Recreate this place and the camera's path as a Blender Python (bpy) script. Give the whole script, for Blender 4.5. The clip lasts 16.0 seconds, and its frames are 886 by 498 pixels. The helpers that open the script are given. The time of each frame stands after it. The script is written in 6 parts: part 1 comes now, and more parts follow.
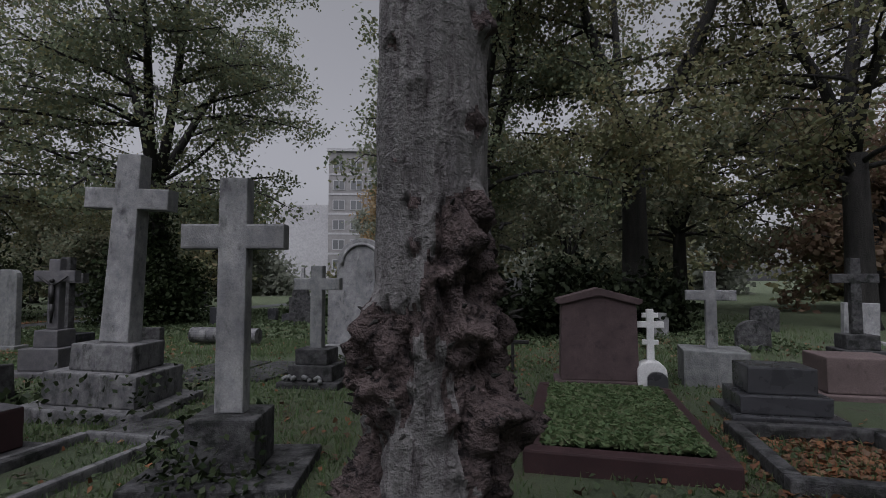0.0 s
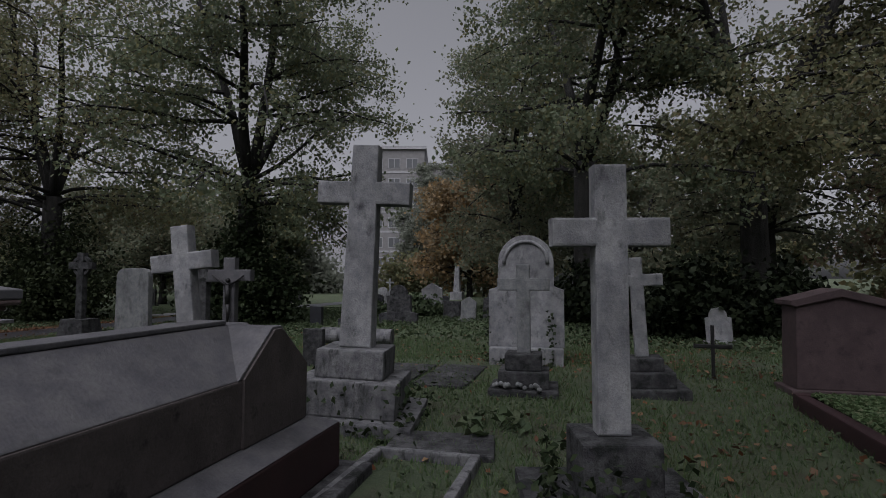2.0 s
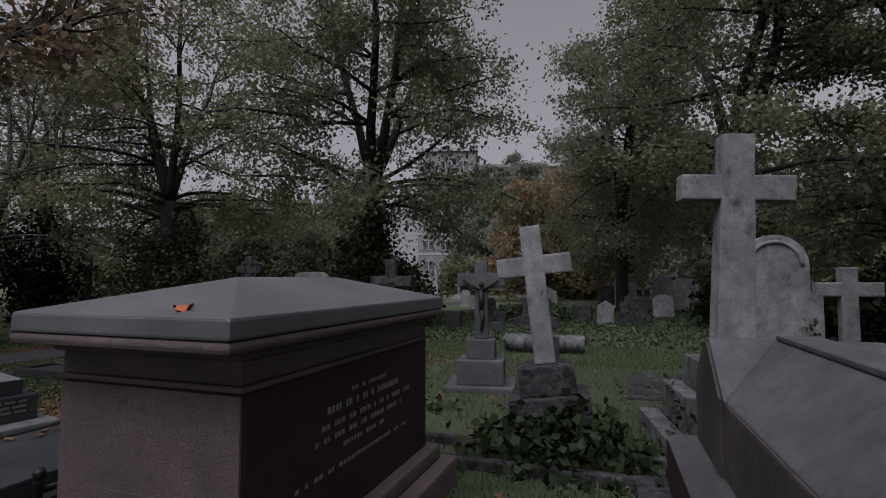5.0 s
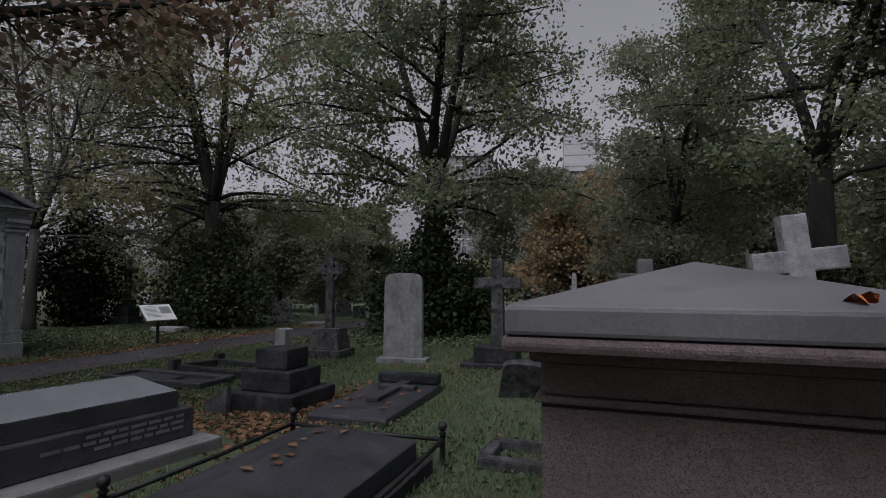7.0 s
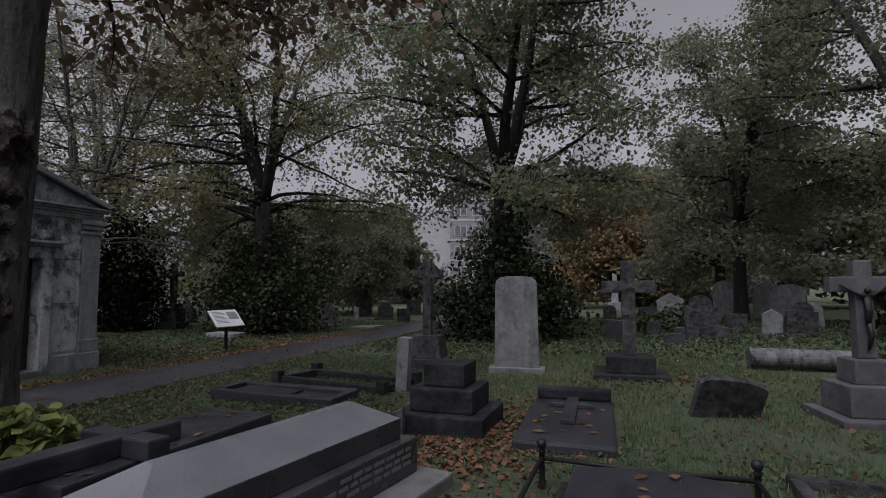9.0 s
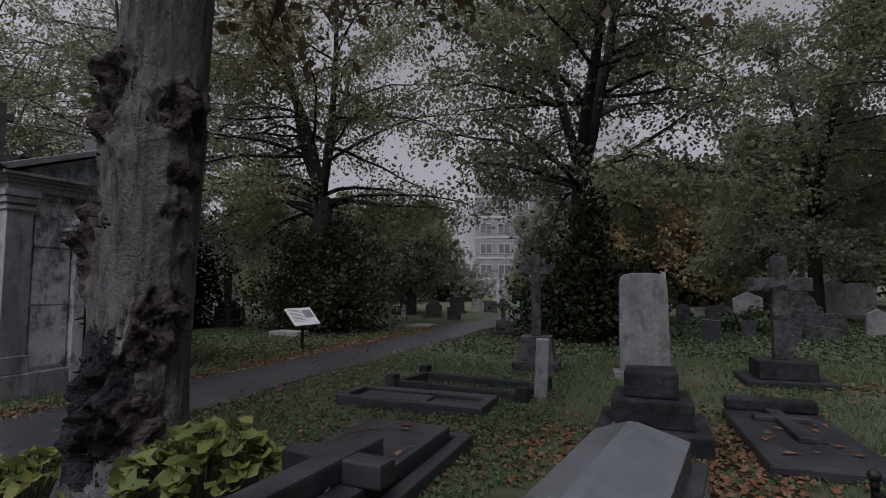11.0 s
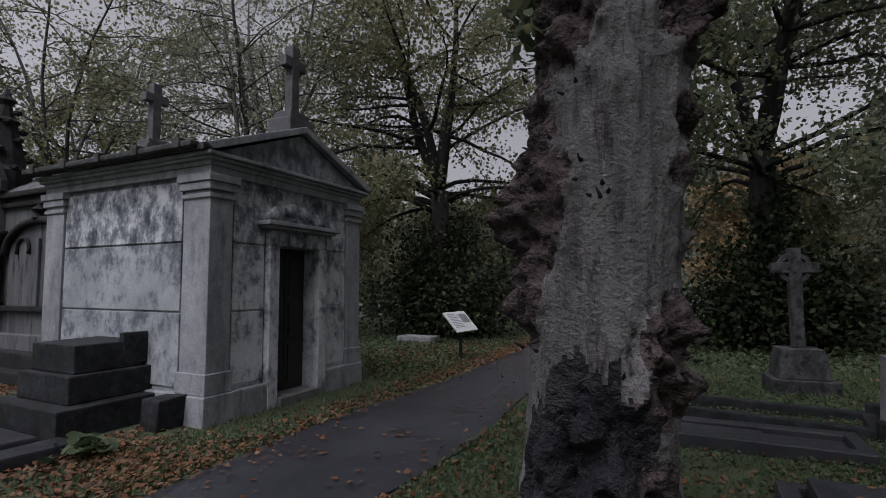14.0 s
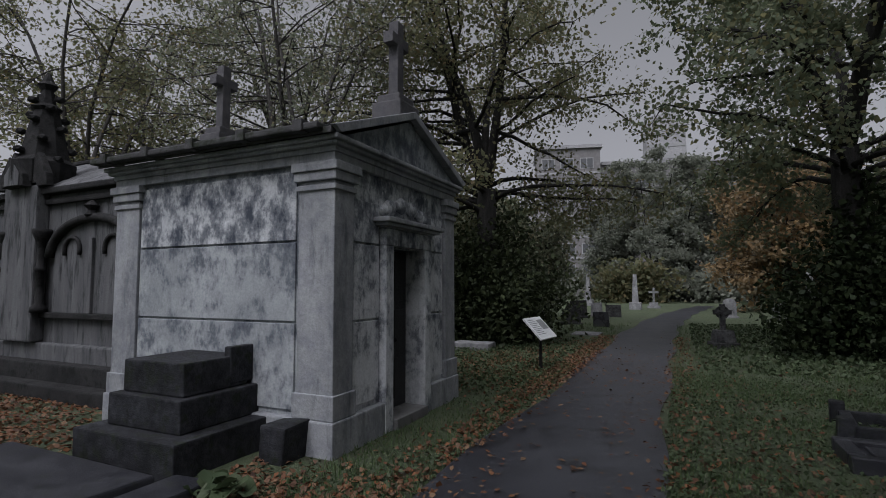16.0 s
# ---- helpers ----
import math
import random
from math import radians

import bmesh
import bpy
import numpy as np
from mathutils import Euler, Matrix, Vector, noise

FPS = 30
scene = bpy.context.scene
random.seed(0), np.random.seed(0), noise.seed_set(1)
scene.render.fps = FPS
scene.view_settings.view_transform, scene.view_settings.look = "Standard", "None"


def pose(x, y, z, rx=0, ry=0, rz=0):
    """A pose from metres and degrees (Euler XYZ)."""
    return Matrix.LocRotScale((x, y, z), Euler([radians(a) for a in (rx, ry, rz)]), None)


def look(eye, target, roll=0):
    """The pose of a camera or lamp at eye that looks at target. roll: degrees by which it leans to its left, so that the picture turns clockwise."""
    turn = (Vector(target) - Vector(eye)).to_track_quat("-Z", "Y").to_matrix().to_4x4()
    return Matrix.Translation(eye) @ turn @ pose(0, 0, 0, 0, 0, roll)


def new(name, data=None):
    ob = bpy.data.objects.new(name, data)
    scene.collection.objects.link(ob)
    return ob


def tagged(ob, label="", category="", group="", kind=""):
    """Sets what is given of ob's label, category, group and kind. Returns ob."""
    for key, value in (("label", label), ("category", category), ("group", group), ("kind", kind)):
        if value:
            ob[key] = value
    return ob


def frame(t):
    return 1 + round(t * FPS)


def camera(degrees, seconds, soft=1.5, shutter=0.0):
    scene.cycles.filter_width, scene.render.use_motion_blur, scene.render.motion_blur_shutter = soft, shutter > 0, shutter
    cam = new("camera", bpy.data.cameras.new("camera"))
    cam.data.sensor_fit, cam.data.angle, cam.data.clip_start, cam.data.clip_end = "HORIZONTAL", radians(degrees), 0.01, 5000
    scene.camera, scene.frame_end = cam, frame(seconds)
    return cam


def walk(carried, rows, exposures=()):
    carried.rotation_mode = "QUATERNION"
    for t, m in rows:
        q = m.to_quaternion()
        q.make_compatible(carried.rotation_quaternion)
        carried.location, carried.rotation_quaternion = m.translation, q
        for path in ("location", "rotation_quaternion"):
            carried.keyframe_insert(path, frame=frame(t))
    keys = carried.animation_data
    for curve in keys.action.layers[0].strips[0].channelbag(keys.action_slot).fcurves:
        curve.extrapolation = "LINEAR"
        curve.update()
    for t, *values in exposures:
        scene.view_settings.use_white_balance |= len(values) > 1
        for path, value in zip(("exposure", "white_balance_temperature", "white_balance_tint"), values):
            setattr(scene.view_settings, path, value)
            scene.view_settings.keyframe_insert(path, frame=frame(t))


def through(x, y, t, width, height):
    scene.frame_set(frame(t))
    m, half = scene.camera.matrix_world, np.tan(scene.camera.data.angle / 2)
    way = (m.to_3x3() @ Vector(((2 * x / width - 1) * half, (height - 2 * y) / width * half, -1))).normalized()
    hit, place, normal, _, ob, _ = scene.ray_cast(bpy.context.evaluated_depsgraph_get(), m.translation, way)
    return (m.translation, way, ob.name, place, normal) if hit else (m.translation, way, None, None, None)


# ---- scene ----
cam = camera(82.27, 16.0, soft=0.9)
PATH = [
    (0, (7.350, 0.699, 1.576), (6.883, 2.640, 1.694), -0.01),
    (0.5, (6.741, 0.692, 1.582), (6.263, 2.631, 1.685), 0.06),
    (1, (6.138, 0.682, 1.596), (5.648, 2.619, 1.699), 0.05),
    (1.5, (5.510, 0.619, 1.618), (4.983, 2.545, 1.731), 0.00),
    (2, (4.880, 0.549, 1.602), (4.327, 2.468, 1.711), -0.00),
    (2.5, (4.247, 0.434, 1.633), (3.651, 2.340, 1.743), 0.00),
    (3, (3.680, 0.303, 1.653), (3.047, 2.197, 1.766), -0.13),
    (3.5, (3.160, 0.271, 1.632), (2.523, 2.164, 1.740), -0.18),
    (4, (2.651, 0.208, 1.644), (2.010, 2.100, 1.752), -0.12),
    (4.2, (2.441, 0.171, 1.646), (1.791, 2.059, 1.754), -0.12),
    (6.3, (0.387, 0.020, 1.587), (-0.290, 1.897, 1.727), 0.01),
    (6.5, (0.142, 0.033, 1.581), (-0.532, 1.911, 1.722), 0.09),
    (7, (-0.377, 0.065, 1.555), (-1.057, 1.941, 1.697), 0.17),
    (7.5, (-0.932, 0.077, 1.584), (-1.617, 1.951, 1.730), 0.15),
    (8, (-1.460, 0.096, 1.589), (-2.139, 1.972, 1.726), 0.00),
    (8.5, (-2.000, 0.086, 1.590), (-2.683, 1.960, 1.727), -0.10),
    (9, (-2.517, 0.027, 1.608), (-3.211, 1.897, 1.754), -0.10),
    (9.2, (-2.726, 0.004, 1.601), (-3.422, 1.873, 1.744), -0.14),
    (11.3, (-4.740, 0.008, 1.594), (-5.503, 1.851, 1.731), 0.09),
    (11.5, (-4.957, 0.009, 1.591), (-5.736, 1.846, 1.729), 0.12),
    (12, (-5.515, 0.007, 1.607), (-6.319, 1.833, 1.755), 0.02),
    (12.5, (-6.096, 0.066, 1.604), (-6.919, 1.883, 1.744), 0.04),
    (13, (-6.667, 0.065, 1.609), (-7.515, 1.871, 1.745), 0.00),
    (13.5, (-7.227, 0.083, 1.620), (-8.097, 1.878, 1.763), -0.05),
    (14, (-7.762, 0.168, 1.613), (-8.641, 1.960, 1.751), -0.11),
    (14.5, (-8.285, 0.161, 1.631), (-9.165, 1.952, 1.768), -0.09),
    (15, (-8.791, 0.120, 1.682), (-9.662, 1.914, 1.829), -0.11),
    (15.5, (-9.289, 0.143, 1.668), (-10.145, 1.945, 1.808), -0.10),
    (16, (-9.757, 0.135, 1.664), (-10.601, 1.943, 1.807), -0.17),
]
walk(cam, [(t, look(eye, target, roll)) for t, eye, target, roll in PATH], [(0, 0.62, 6060, 16), (1.0, 0.40, 6060, 16), (3, 0.32, 6060, 17), (4.2, 0.36, 6080, 18), (6.5, 0.50, 6080, 19), (9, 0.56, 6080, 19), (14, 0.58, 6080, 17), (16, 0.46, 6060, 15)])

# ---- light ----
world = bpy.data.worlds.new("overcast_sky")
scene.world = world
world.use_nodes = True
wn, wl = world.node_tree.nodes, world.node_tree.links
sky = wn.new("ShaderNodeTexSky")
sky.sky_type, sky.sun_disc = "NISHITA", False
sky.sun_elevation, sky.sun_rotation = radians(52), radians(222)
sky.air_density, sky.dust_density = 1.0, 4.0
grey = wn.new("ShaderNodeHueSaturation")
grey.inputs["Saturation"].default_value = 0.03
wl.new(sky.outputs[0], grey.inputs["Color"])
wl.new(grey.outputs[0], wn["Background"].inputs[0])
wn["Background"].inputs[1].default_value = 0.066
sun = new("sun", bpy.data.lights.new("sun", "SUN"))
sun.data.energy, sun.data.angle, sun.data.color = 1.75, radians(50), (1.0, 0.975, 0.965)
sun.matrix_world = look((1, -10, 17), (0, 0, 0))


# ---- materials ----
def nodes(name):
    m = bpy.data.materials.new(name)
    m.use_nodes = True
    return m, m.node_tree.nodes, m.node_tree.links, m.node_tree.nodes["Principled BSDF"]


def noise_node(n, l, vec, scale, detail=5, rough=0.6):
    t = n.new("ShaderNodeTexNoise")
    t.inputs["Scale"].default_value, t.inputs["Detail"].default_value, t.inputs["Roughness"].default_value = scale, detail, rough
    l.new(vec, t.inputs["Vector"])
    return t.outputs[0]


def ramp(n, l, fac, lo, hi, c0=(0, 0, 0), c1=(1, 1, 1)):
    r = n.new("ShaderNodeValToRGB")
    r.color_ramp.elements[0].position, r.color_ramp.elements[1].position = lo, hi
    r.color_ramp.elements[0].color, r.color_ramp.elements[1].color = (*c0, 1), (*c1, 1)
    l.new(fac, r.inputs[0])
    return r.outputs[0]


def mixed(n, l, fac, a, b, mode="MIX"):
    m = n.new("ShaderNodeMix")
    m.data_type, m.blend_type = "RGBA", mode
    if isinstance(fac, float):
        m.inputs[0].default_value = fac
    else:
        l.new(fac, m.inputs[0])
    for v, i in ((a, 6), (b, 7)):
        if isinstance(v, tuple):
            m.inputs[i].default_value = (*v, 1)
        else:
            l.new(v, m.inputs[i])
    return m.outputs[2]


def bump(n, l, b, height, strength=0.5, dist=0.02):
    k = n.new("ShaderNodeBump")
    k.inputs["Strength"].default_value, k.inputs["Distance"].default_value = strength, dist
    l.new(height, k.inputs["Height"])
    l.new(k.outputs[0], b.inputs["Normal"])


def surface(name, c0, c1, stain=None, scale=3.0, grain=40.0, rough=0.8, bumpy=0.4, stain_at=(0.5, 0.62), streak=(1, 1, 1), metal=0.0, speck=None, dist=0.02, objectwise=False, mottle=0.0):
    """A weathered surface: two colours in clouds, fine grain, stains with edges of their own."""
    m, n, l, b = nodes(name)
    tc = n.new("ShaderNodeTexCoord")
    geo = n.new("ShaderNodeNewGeometry")
    vec = tc.outputs["Object"] if objectwise else geo.outputs["Position"]
    mp = n.new("ShaderNodeMapping")
    mp.inputs["Scale"].default_value = streak
    l.new(vec, mp.inputs[0])
    big = noise_node(n, l, mp.outputs[0], scale)
    fine = noise_node(n, l, vec, grain, 4, 0.7)
    col = mixed(n, l, ramp(n, l, big, 0.35, 0.68), c0, c1)
    info = n.new("ShaderNodeObjectInfo")
    tone = n.new("ShaderNodeMapRange")
    tone.inputs[3].default_value, tone.inputs[4].default_value = 0.85, 1.1
    l.new(info.outputs["Random"], tone.inputs[0])
    col = mixed(n, l, 1.0, col, ramp(n, l, fine, 0.3, 0.75, (0.78, 0.78, 0.78), (1.1, 1.1, 1.1)), "MULTIPLY")
    if speck:
        v = n.new("ShaderNodeTexVoronoi")
        v.inputs["Scale"].default_value = 260
        l.new(vec, v.inputs["Vector"])
        col = mixed(n, l, ramp(n, l, v.outputs["Color"], 0.55, 0.8), col, speck)
    if stain:
        spots = noise_node(n, l, mp.outputs[0], scale * 2.3, 8, 0.68)
        col = mixed(n, l, ramp(n, l, spots, *stain_at), col, stain)
    if mottle:
        small = noise_node(n, l, vec, scale * 4, 5, 0.6)
        lo = 1 - mottle
        col = mixed(n, l, 1.0, col, ramp(n, l, small, 0.36, 0.62, (lo, lo, lo * 1.06), (1.1, 1.1, 1.1)), "MULTIPLY")
    l.new(col, b.inputs["Base Color"])
    b.inputs["Roughness"].default_value, b.inputs["Metallic"].default_value = rough, metal
    b.inputs["Specular IOR Level"].default_value = 0.5 if rough < 0.6 else 0.25
    rr = n.new("ShaderNodeMapRange")
    rr.inputs[3].default_value, rr.inputs[4].default_value = max(rough - 0.12, 0.05), min(rough + 0.12, 1)
    l.new(big, rr.inputs[0])
    l.new(rr.outputs[0], b.inputs["Roughness"])
    add = n.new("ShaderNodeMath")
    add.operation = "MULTIPLY_ADD"
    add.inputs[1].default_value = 2.0
    l.new(big, add.inputs[0])
    l.new(fine, add.inputs[2])
    bump(n, l, b, add.outputs[0], bumpy, dist)
    return m


def leafy(name, colours, through=0.35, rough=0.55, gloss=0.2):
    """Leaves: each island its own tint, lit through from behind."""
    m, n, l, b = nodes(name)
    geo = n.new("ShaderNodeNewGeometry")
    r = n.new("ShaderNodeValToRGB")
    r.color_ramp.elements.remove(r.color_ramp.elements[1])
    for i, c in enumerate(colours):
        e = r.color_ramp.elements[0] if i == 0 else r.color_ramp.elements.new(i / (len(colours) - 1))
        e.color = (*c, 1)
    l.new(geo.outputs["Random Per Island"], r.inputs[0])
    l.new(r.outputs[0], b.inputs["Base Color"])
    b.inputs["Roughness"].default_value = rough
    b.inputs["Specular IOR Level"].default_value = gloss
    tr = n.new("ShaderNodeBsdfTranslucent")
    l.new(r.outputs[0], tr.inputs[0])
    mx = n.new("ShaderNodeMixShader")
    mx.inputs[0].default_value = through
    l.new(b.outputs[0], mx.inputs[1])
    l.new(tr.outputs[0], mx.inputs[2])
    l.new(mx.outputs[0], n["Material Output"].inputs[0])
    return m


LIME = surface("weathered_limestone", (0.17, 0.172, 0.174), (0.30, 0.303, 0.303), (0.055, 0.056, 0.057), 2.4, 60, 0.9, 0.45, (0.56, 0.72), (1.2, 1.2, 0.7), mottle=0.22)
BROWNSTONE = surface("brownish_granite", (0.055, 0.047, 0.046), (0.10, 0.086, 0.084), (0.022, 0.020, 0.020), 4, 70, 0.75, 0.35, (0.58, 0.72))
TOMBGREY = surface("dull_purple_grey_stone", (0.068, 0.067, 0.070), (0.115, 0.113, 0.117), (0.042, 0.041, 0.043), 2.2, 55, 0.75, 0.35, (0.58, 0.78), mottle=0.06)
LIME_DARK = surface("sooty_stone", (0.038, 0.038, 0.039), (0.088, 0.088, 0.089), (0.016, 0.018, 0.016), 3, 45, 0.9, 0.7, (0.5, 0.62), mottle=0.4)
PALE = surface("pale_marble", (0.15, 0.156, 0.154), (0.24, 0.247, 0.242), (0.08, 0.084, 0.08), 2.4, 50, 0.85, 0.5, (0.52, 0.70), (1, 1, 0.4), mottle=0.22)
WHITE = surface("white_painted_stone", (0.55, 0.56, 0.56), (0.66, 0.66, 0.66), (0.32, 0.33, 0.32), 4, 60, 0.7, 0.2, (0.62, 0.78))
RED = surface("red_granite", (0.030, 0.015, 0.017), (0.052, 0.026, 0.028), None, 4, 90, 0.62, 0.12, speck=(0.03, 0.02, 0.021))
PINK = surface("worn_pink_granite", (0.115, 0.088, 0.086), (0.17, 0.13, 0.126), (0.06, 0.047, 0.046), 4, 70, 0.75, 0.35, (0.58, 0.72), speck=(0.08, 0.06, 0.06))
GREYTOP = surface("grey_granite_lid", (0.105, 0.105, 0.112), (0.155, 0.155, 0.163), (0.07, 0.07, 0.075), 2, 90, 0.42, 0.12, (0.6, 0.8))
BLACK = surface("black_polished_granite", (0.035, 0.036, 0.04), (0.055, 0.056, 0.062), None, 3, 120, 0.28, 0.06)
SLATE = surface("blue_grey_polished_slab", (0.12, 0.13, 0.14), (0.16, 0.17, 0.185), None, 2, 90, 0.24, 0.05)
DARKSLAB = surface("mossy_dark_slab", (0.018, 0.019, 0.024), (0.04, 0.041, 0.048), (0.022, 0.026, 0.018), 3, 50, 0.4, 0.3, (0.57, 0.7))
MOSSY = surface("mossy_blackened_stone", (0.010, 0.0105, 0.0125), (0.038, 0.040, 0.046), (0.016, 0.020, 0.013), 3, 40, 0.75, 0.5, (0.52, 0.62), mottle=0.4)
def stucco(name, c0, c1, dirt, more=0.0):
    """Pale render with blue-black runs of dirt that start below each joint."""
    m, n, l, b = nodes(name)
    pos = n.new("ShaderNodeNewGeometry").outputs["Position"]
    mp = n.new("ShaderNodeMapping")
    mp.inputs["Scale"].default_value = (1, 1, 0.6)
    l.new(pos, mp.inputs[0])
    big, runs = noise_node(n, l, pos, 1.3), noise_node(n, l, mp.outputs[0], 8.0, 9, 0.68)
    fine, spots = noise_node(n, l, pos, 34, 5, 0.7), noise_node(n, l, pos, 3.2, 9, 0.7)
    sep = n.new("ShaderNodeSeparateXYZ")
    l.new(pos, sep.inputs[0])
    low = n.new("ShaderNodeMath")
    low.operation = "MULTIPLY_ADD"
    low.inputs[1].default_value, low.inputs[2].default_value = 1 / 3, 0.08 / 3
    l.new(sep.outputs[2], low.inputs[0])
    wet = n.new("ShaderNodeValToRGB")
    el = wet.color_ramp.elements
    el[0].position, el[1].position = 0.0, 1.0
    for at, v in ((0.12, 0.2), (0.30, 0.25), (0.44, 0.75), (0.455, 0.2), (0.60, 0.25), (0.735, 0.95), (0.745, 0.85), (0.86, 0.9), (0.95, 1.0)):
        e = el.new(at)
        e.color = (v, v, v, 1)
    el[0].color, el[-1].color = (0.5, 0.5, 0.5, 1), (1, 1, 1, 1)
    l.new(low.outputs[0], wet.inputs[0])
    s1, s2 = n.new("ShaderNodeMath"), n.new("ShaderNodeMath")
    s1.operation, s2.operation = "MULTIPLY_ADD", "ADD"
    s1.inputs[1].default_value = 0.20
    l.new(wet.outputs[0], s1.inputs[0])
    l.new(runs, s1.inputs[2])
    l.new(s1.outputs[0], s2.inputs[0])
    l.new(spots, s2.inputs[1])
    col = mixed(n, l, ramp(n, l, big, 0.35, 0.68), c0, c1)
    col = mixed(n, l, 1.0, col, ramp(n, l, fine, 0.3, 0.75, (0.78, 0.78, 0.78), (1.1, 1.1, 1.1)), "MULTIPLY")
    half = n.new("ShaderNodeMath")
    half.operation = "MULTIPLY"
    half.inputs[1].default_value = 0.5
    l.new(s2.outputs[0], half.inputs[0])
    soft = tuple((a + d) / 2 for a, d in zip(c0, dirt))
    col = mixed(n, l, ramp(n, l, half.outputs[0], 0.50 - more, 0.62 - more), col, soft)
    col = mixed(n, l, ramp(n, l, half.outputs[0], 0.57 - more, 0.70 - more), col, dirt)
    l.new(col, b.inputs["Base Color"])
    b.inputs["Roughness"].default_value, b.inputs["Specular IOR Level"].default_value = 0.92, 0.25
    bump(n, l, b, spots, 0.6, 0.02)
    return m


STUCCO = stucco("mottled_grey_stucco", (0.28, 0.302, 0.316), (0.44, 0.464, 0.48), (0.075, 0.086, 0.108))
# Base brightened: light on the east front is put into the colour, dirt stays.
STUCCO_BRIGHT_DIRTY = stucco("brightened_dirty_stucco", (0.50, 0.522, 0.54), (0.68, 0.70, 0.72), (0.06, 0.07, 0.09), 0.008)
STUCCO_TRIM = surface("grey_stucco_trim", (0.22, 0.231, 0.24), (0.355, 0.368, 0.378), (0.10, 0.107, 0.117), 1.4, 30, 0.92, 0.35, (0.53, 0.72), (1.6, 1.6, 0.35), mottle=0.15)
ROOF = surface("dark_lead_roof", (0.035, 0.035, 0.037), (0.07, 0.07, 0.072), (0.02, 0.025, 0.016), 3, 40, 0.7, 0.4)
GOTHIC_PANEL = surface("grey_gothic_panel", (0.08, 0.082, 0.087), (0.15, 0.152, 0.158), (0.03, 0.032, 0.034), 2.0, 40, 0.9, 0.4, (0.52, 0.66), (2, 2, 0.3))
GOTHIC = surface("soot_dark_gothic_stone", (0.013, 0.013, 0.014), (0.034, 0.034, 0.034), (0.008, 0.0085, 0.008), 2.5, 40, 0.92, 0.6, (0.5, 0.63))
DOORMAT = surface("black_painted_door", (0.010, 0.010, 0.011), (0.018, 0.018, 0.018), None, 5, 60, 0.5, 0.3, streak=(1, 1, 0.1))
IRON = surface("black_iron", (0.02, 0.02, 0.021), (0.035, 0.034, 0.034), (0.05, 0.03, 0.02), 8, 80, 0.55, 0.3, (0.6, 0.75), metal=0.6)
BARK = surface("grey_beech_bark", (0.115, 0.11, 0.111), (0.24, 0.232, 0.23), (0.045, 0.038, 0.040), 3.0, 30, 0.92, 1.0, (0.52, 0.68), (2.0, 2.0, 0.4), dist=0.06)
BURL = surface("knobbly_burl_bark", (0.055, 0.042, 0.042), (0.15, 0.115, 0.112), (0.014, 0.011, 0.012), 7, 22, 0.95, 1.0, (0.52, 0.62), dist=0.08)
DAMPBARK = surface("blue_black_damp_bark", (0.012, 0.013, 0.019), (0.045, 0.043, 0.05), (0.09, 0.075, 0.075), 6, 24, 0.8, 1.0, (0.60, 0.72), dist=0.08)
DARKBARK = surface("dark_wet_bark", (0.018, 0.0175, 0.0165), (0.038, 0.036, 0.034), (0.03, 0.037, 0.02), 4, 30, 0.95, 0.8, (0.6, 0.72), (1.5, 1.5, 0.3), dist=0.04)
ASPHALT = surface("damp_asphalt", (0.025, 0.026, 0.032), (0.046, 0.048, 0.056), (0.018, 0.019, 0.022), 0.8, 160, 0.4, 0.35, (0.55, 0.65), dist=0.008)
PAVE = surface("grey_paving_slab", (0.12, 0.12, 0.12), (0.19, 0.19, 0.19), (0.07, 0.075, 0.06), 2.5, 60, 0.8, 0.4, (0.55, 0.7))
# Wall colour paled to imitate distance haze.
BRICKWALL = surface("far_haze_paled_render", (0.20, 0.197, 0.197), (0.235, 0.228, 0.228), None, 0.2, 2.0, 0.9, 0.05)
CONCRETE = surface("far_grey_concrete", (0.33, 0.33, 0.34), (0.38, 0.38, 0.39), None, 0.3, 3.0, 0.85, 0.05)
GREYBARK = surface("grey_brown_bark", (0.055, 0.052, 0.048), (0.095, 0.09, 0.084), (0.05, 0.055, 0.04), 4, 30, 0.95, 0.8, (0.6, 0.72), (1.5, 1.5, 0.3), dist=0.04)
# Frame and glass tones drawn close together to imitate distance haze.
FRAMEHAZED = surface("haze_dulled_window_frame", (0.19, 0.188, 0.188), (0.23, 0.225, 0.225), None, 3, 20, 0.7, 0.05)
FRAMEWHITE = surface("haze_greyed_window_frame", (0.31, 0.315, 0.32), (0.36, 0.36, 0.365), None, 3, 20, 0.6, 0.05)
GLASS, gn, gl, gb = nodes("haze_paled_window_glass")
gb.inputs["Base Color"].default_value, gb.inputs["Roughness"].default_value = (0.11, 0.115, 0.12, 1), 0.15
SIGNMAT = surface("printed_sign_panel", (0.52, 0.54, 0.54), (0.6, 0.62, 0.62), None, 3, 30, 0.35, 0.03)
INK = surface("faded_ink", (0.16, 0.17, 0.17), (0.22, 0.23, 0.23), None, 6, 40, 0.6, 0.02)
LETTER = surface("pale_cut_letters", (0.16, 0.155, 0.155), (0.22, 0.215, 0.21), None, 6, 60, 0.7, 0.1)
DULL_LETTER = surface("dull_cut_letters", (0.12, 0.12, 0.125), (0.17, 0.17, 0.175), None, 6, 60, 0.6, 0.1)
GREENLEAF = leafy("lime_tree_leaves", [(0.115, 0.14, 0.09), (0.135, 0.165, 0.098), (0.16, 0.18, 0.11), (0.12, 0.15, 0.098), (0.20, 0.19, 0.092), (0.14, 0.16, 0.108)], 0.6)
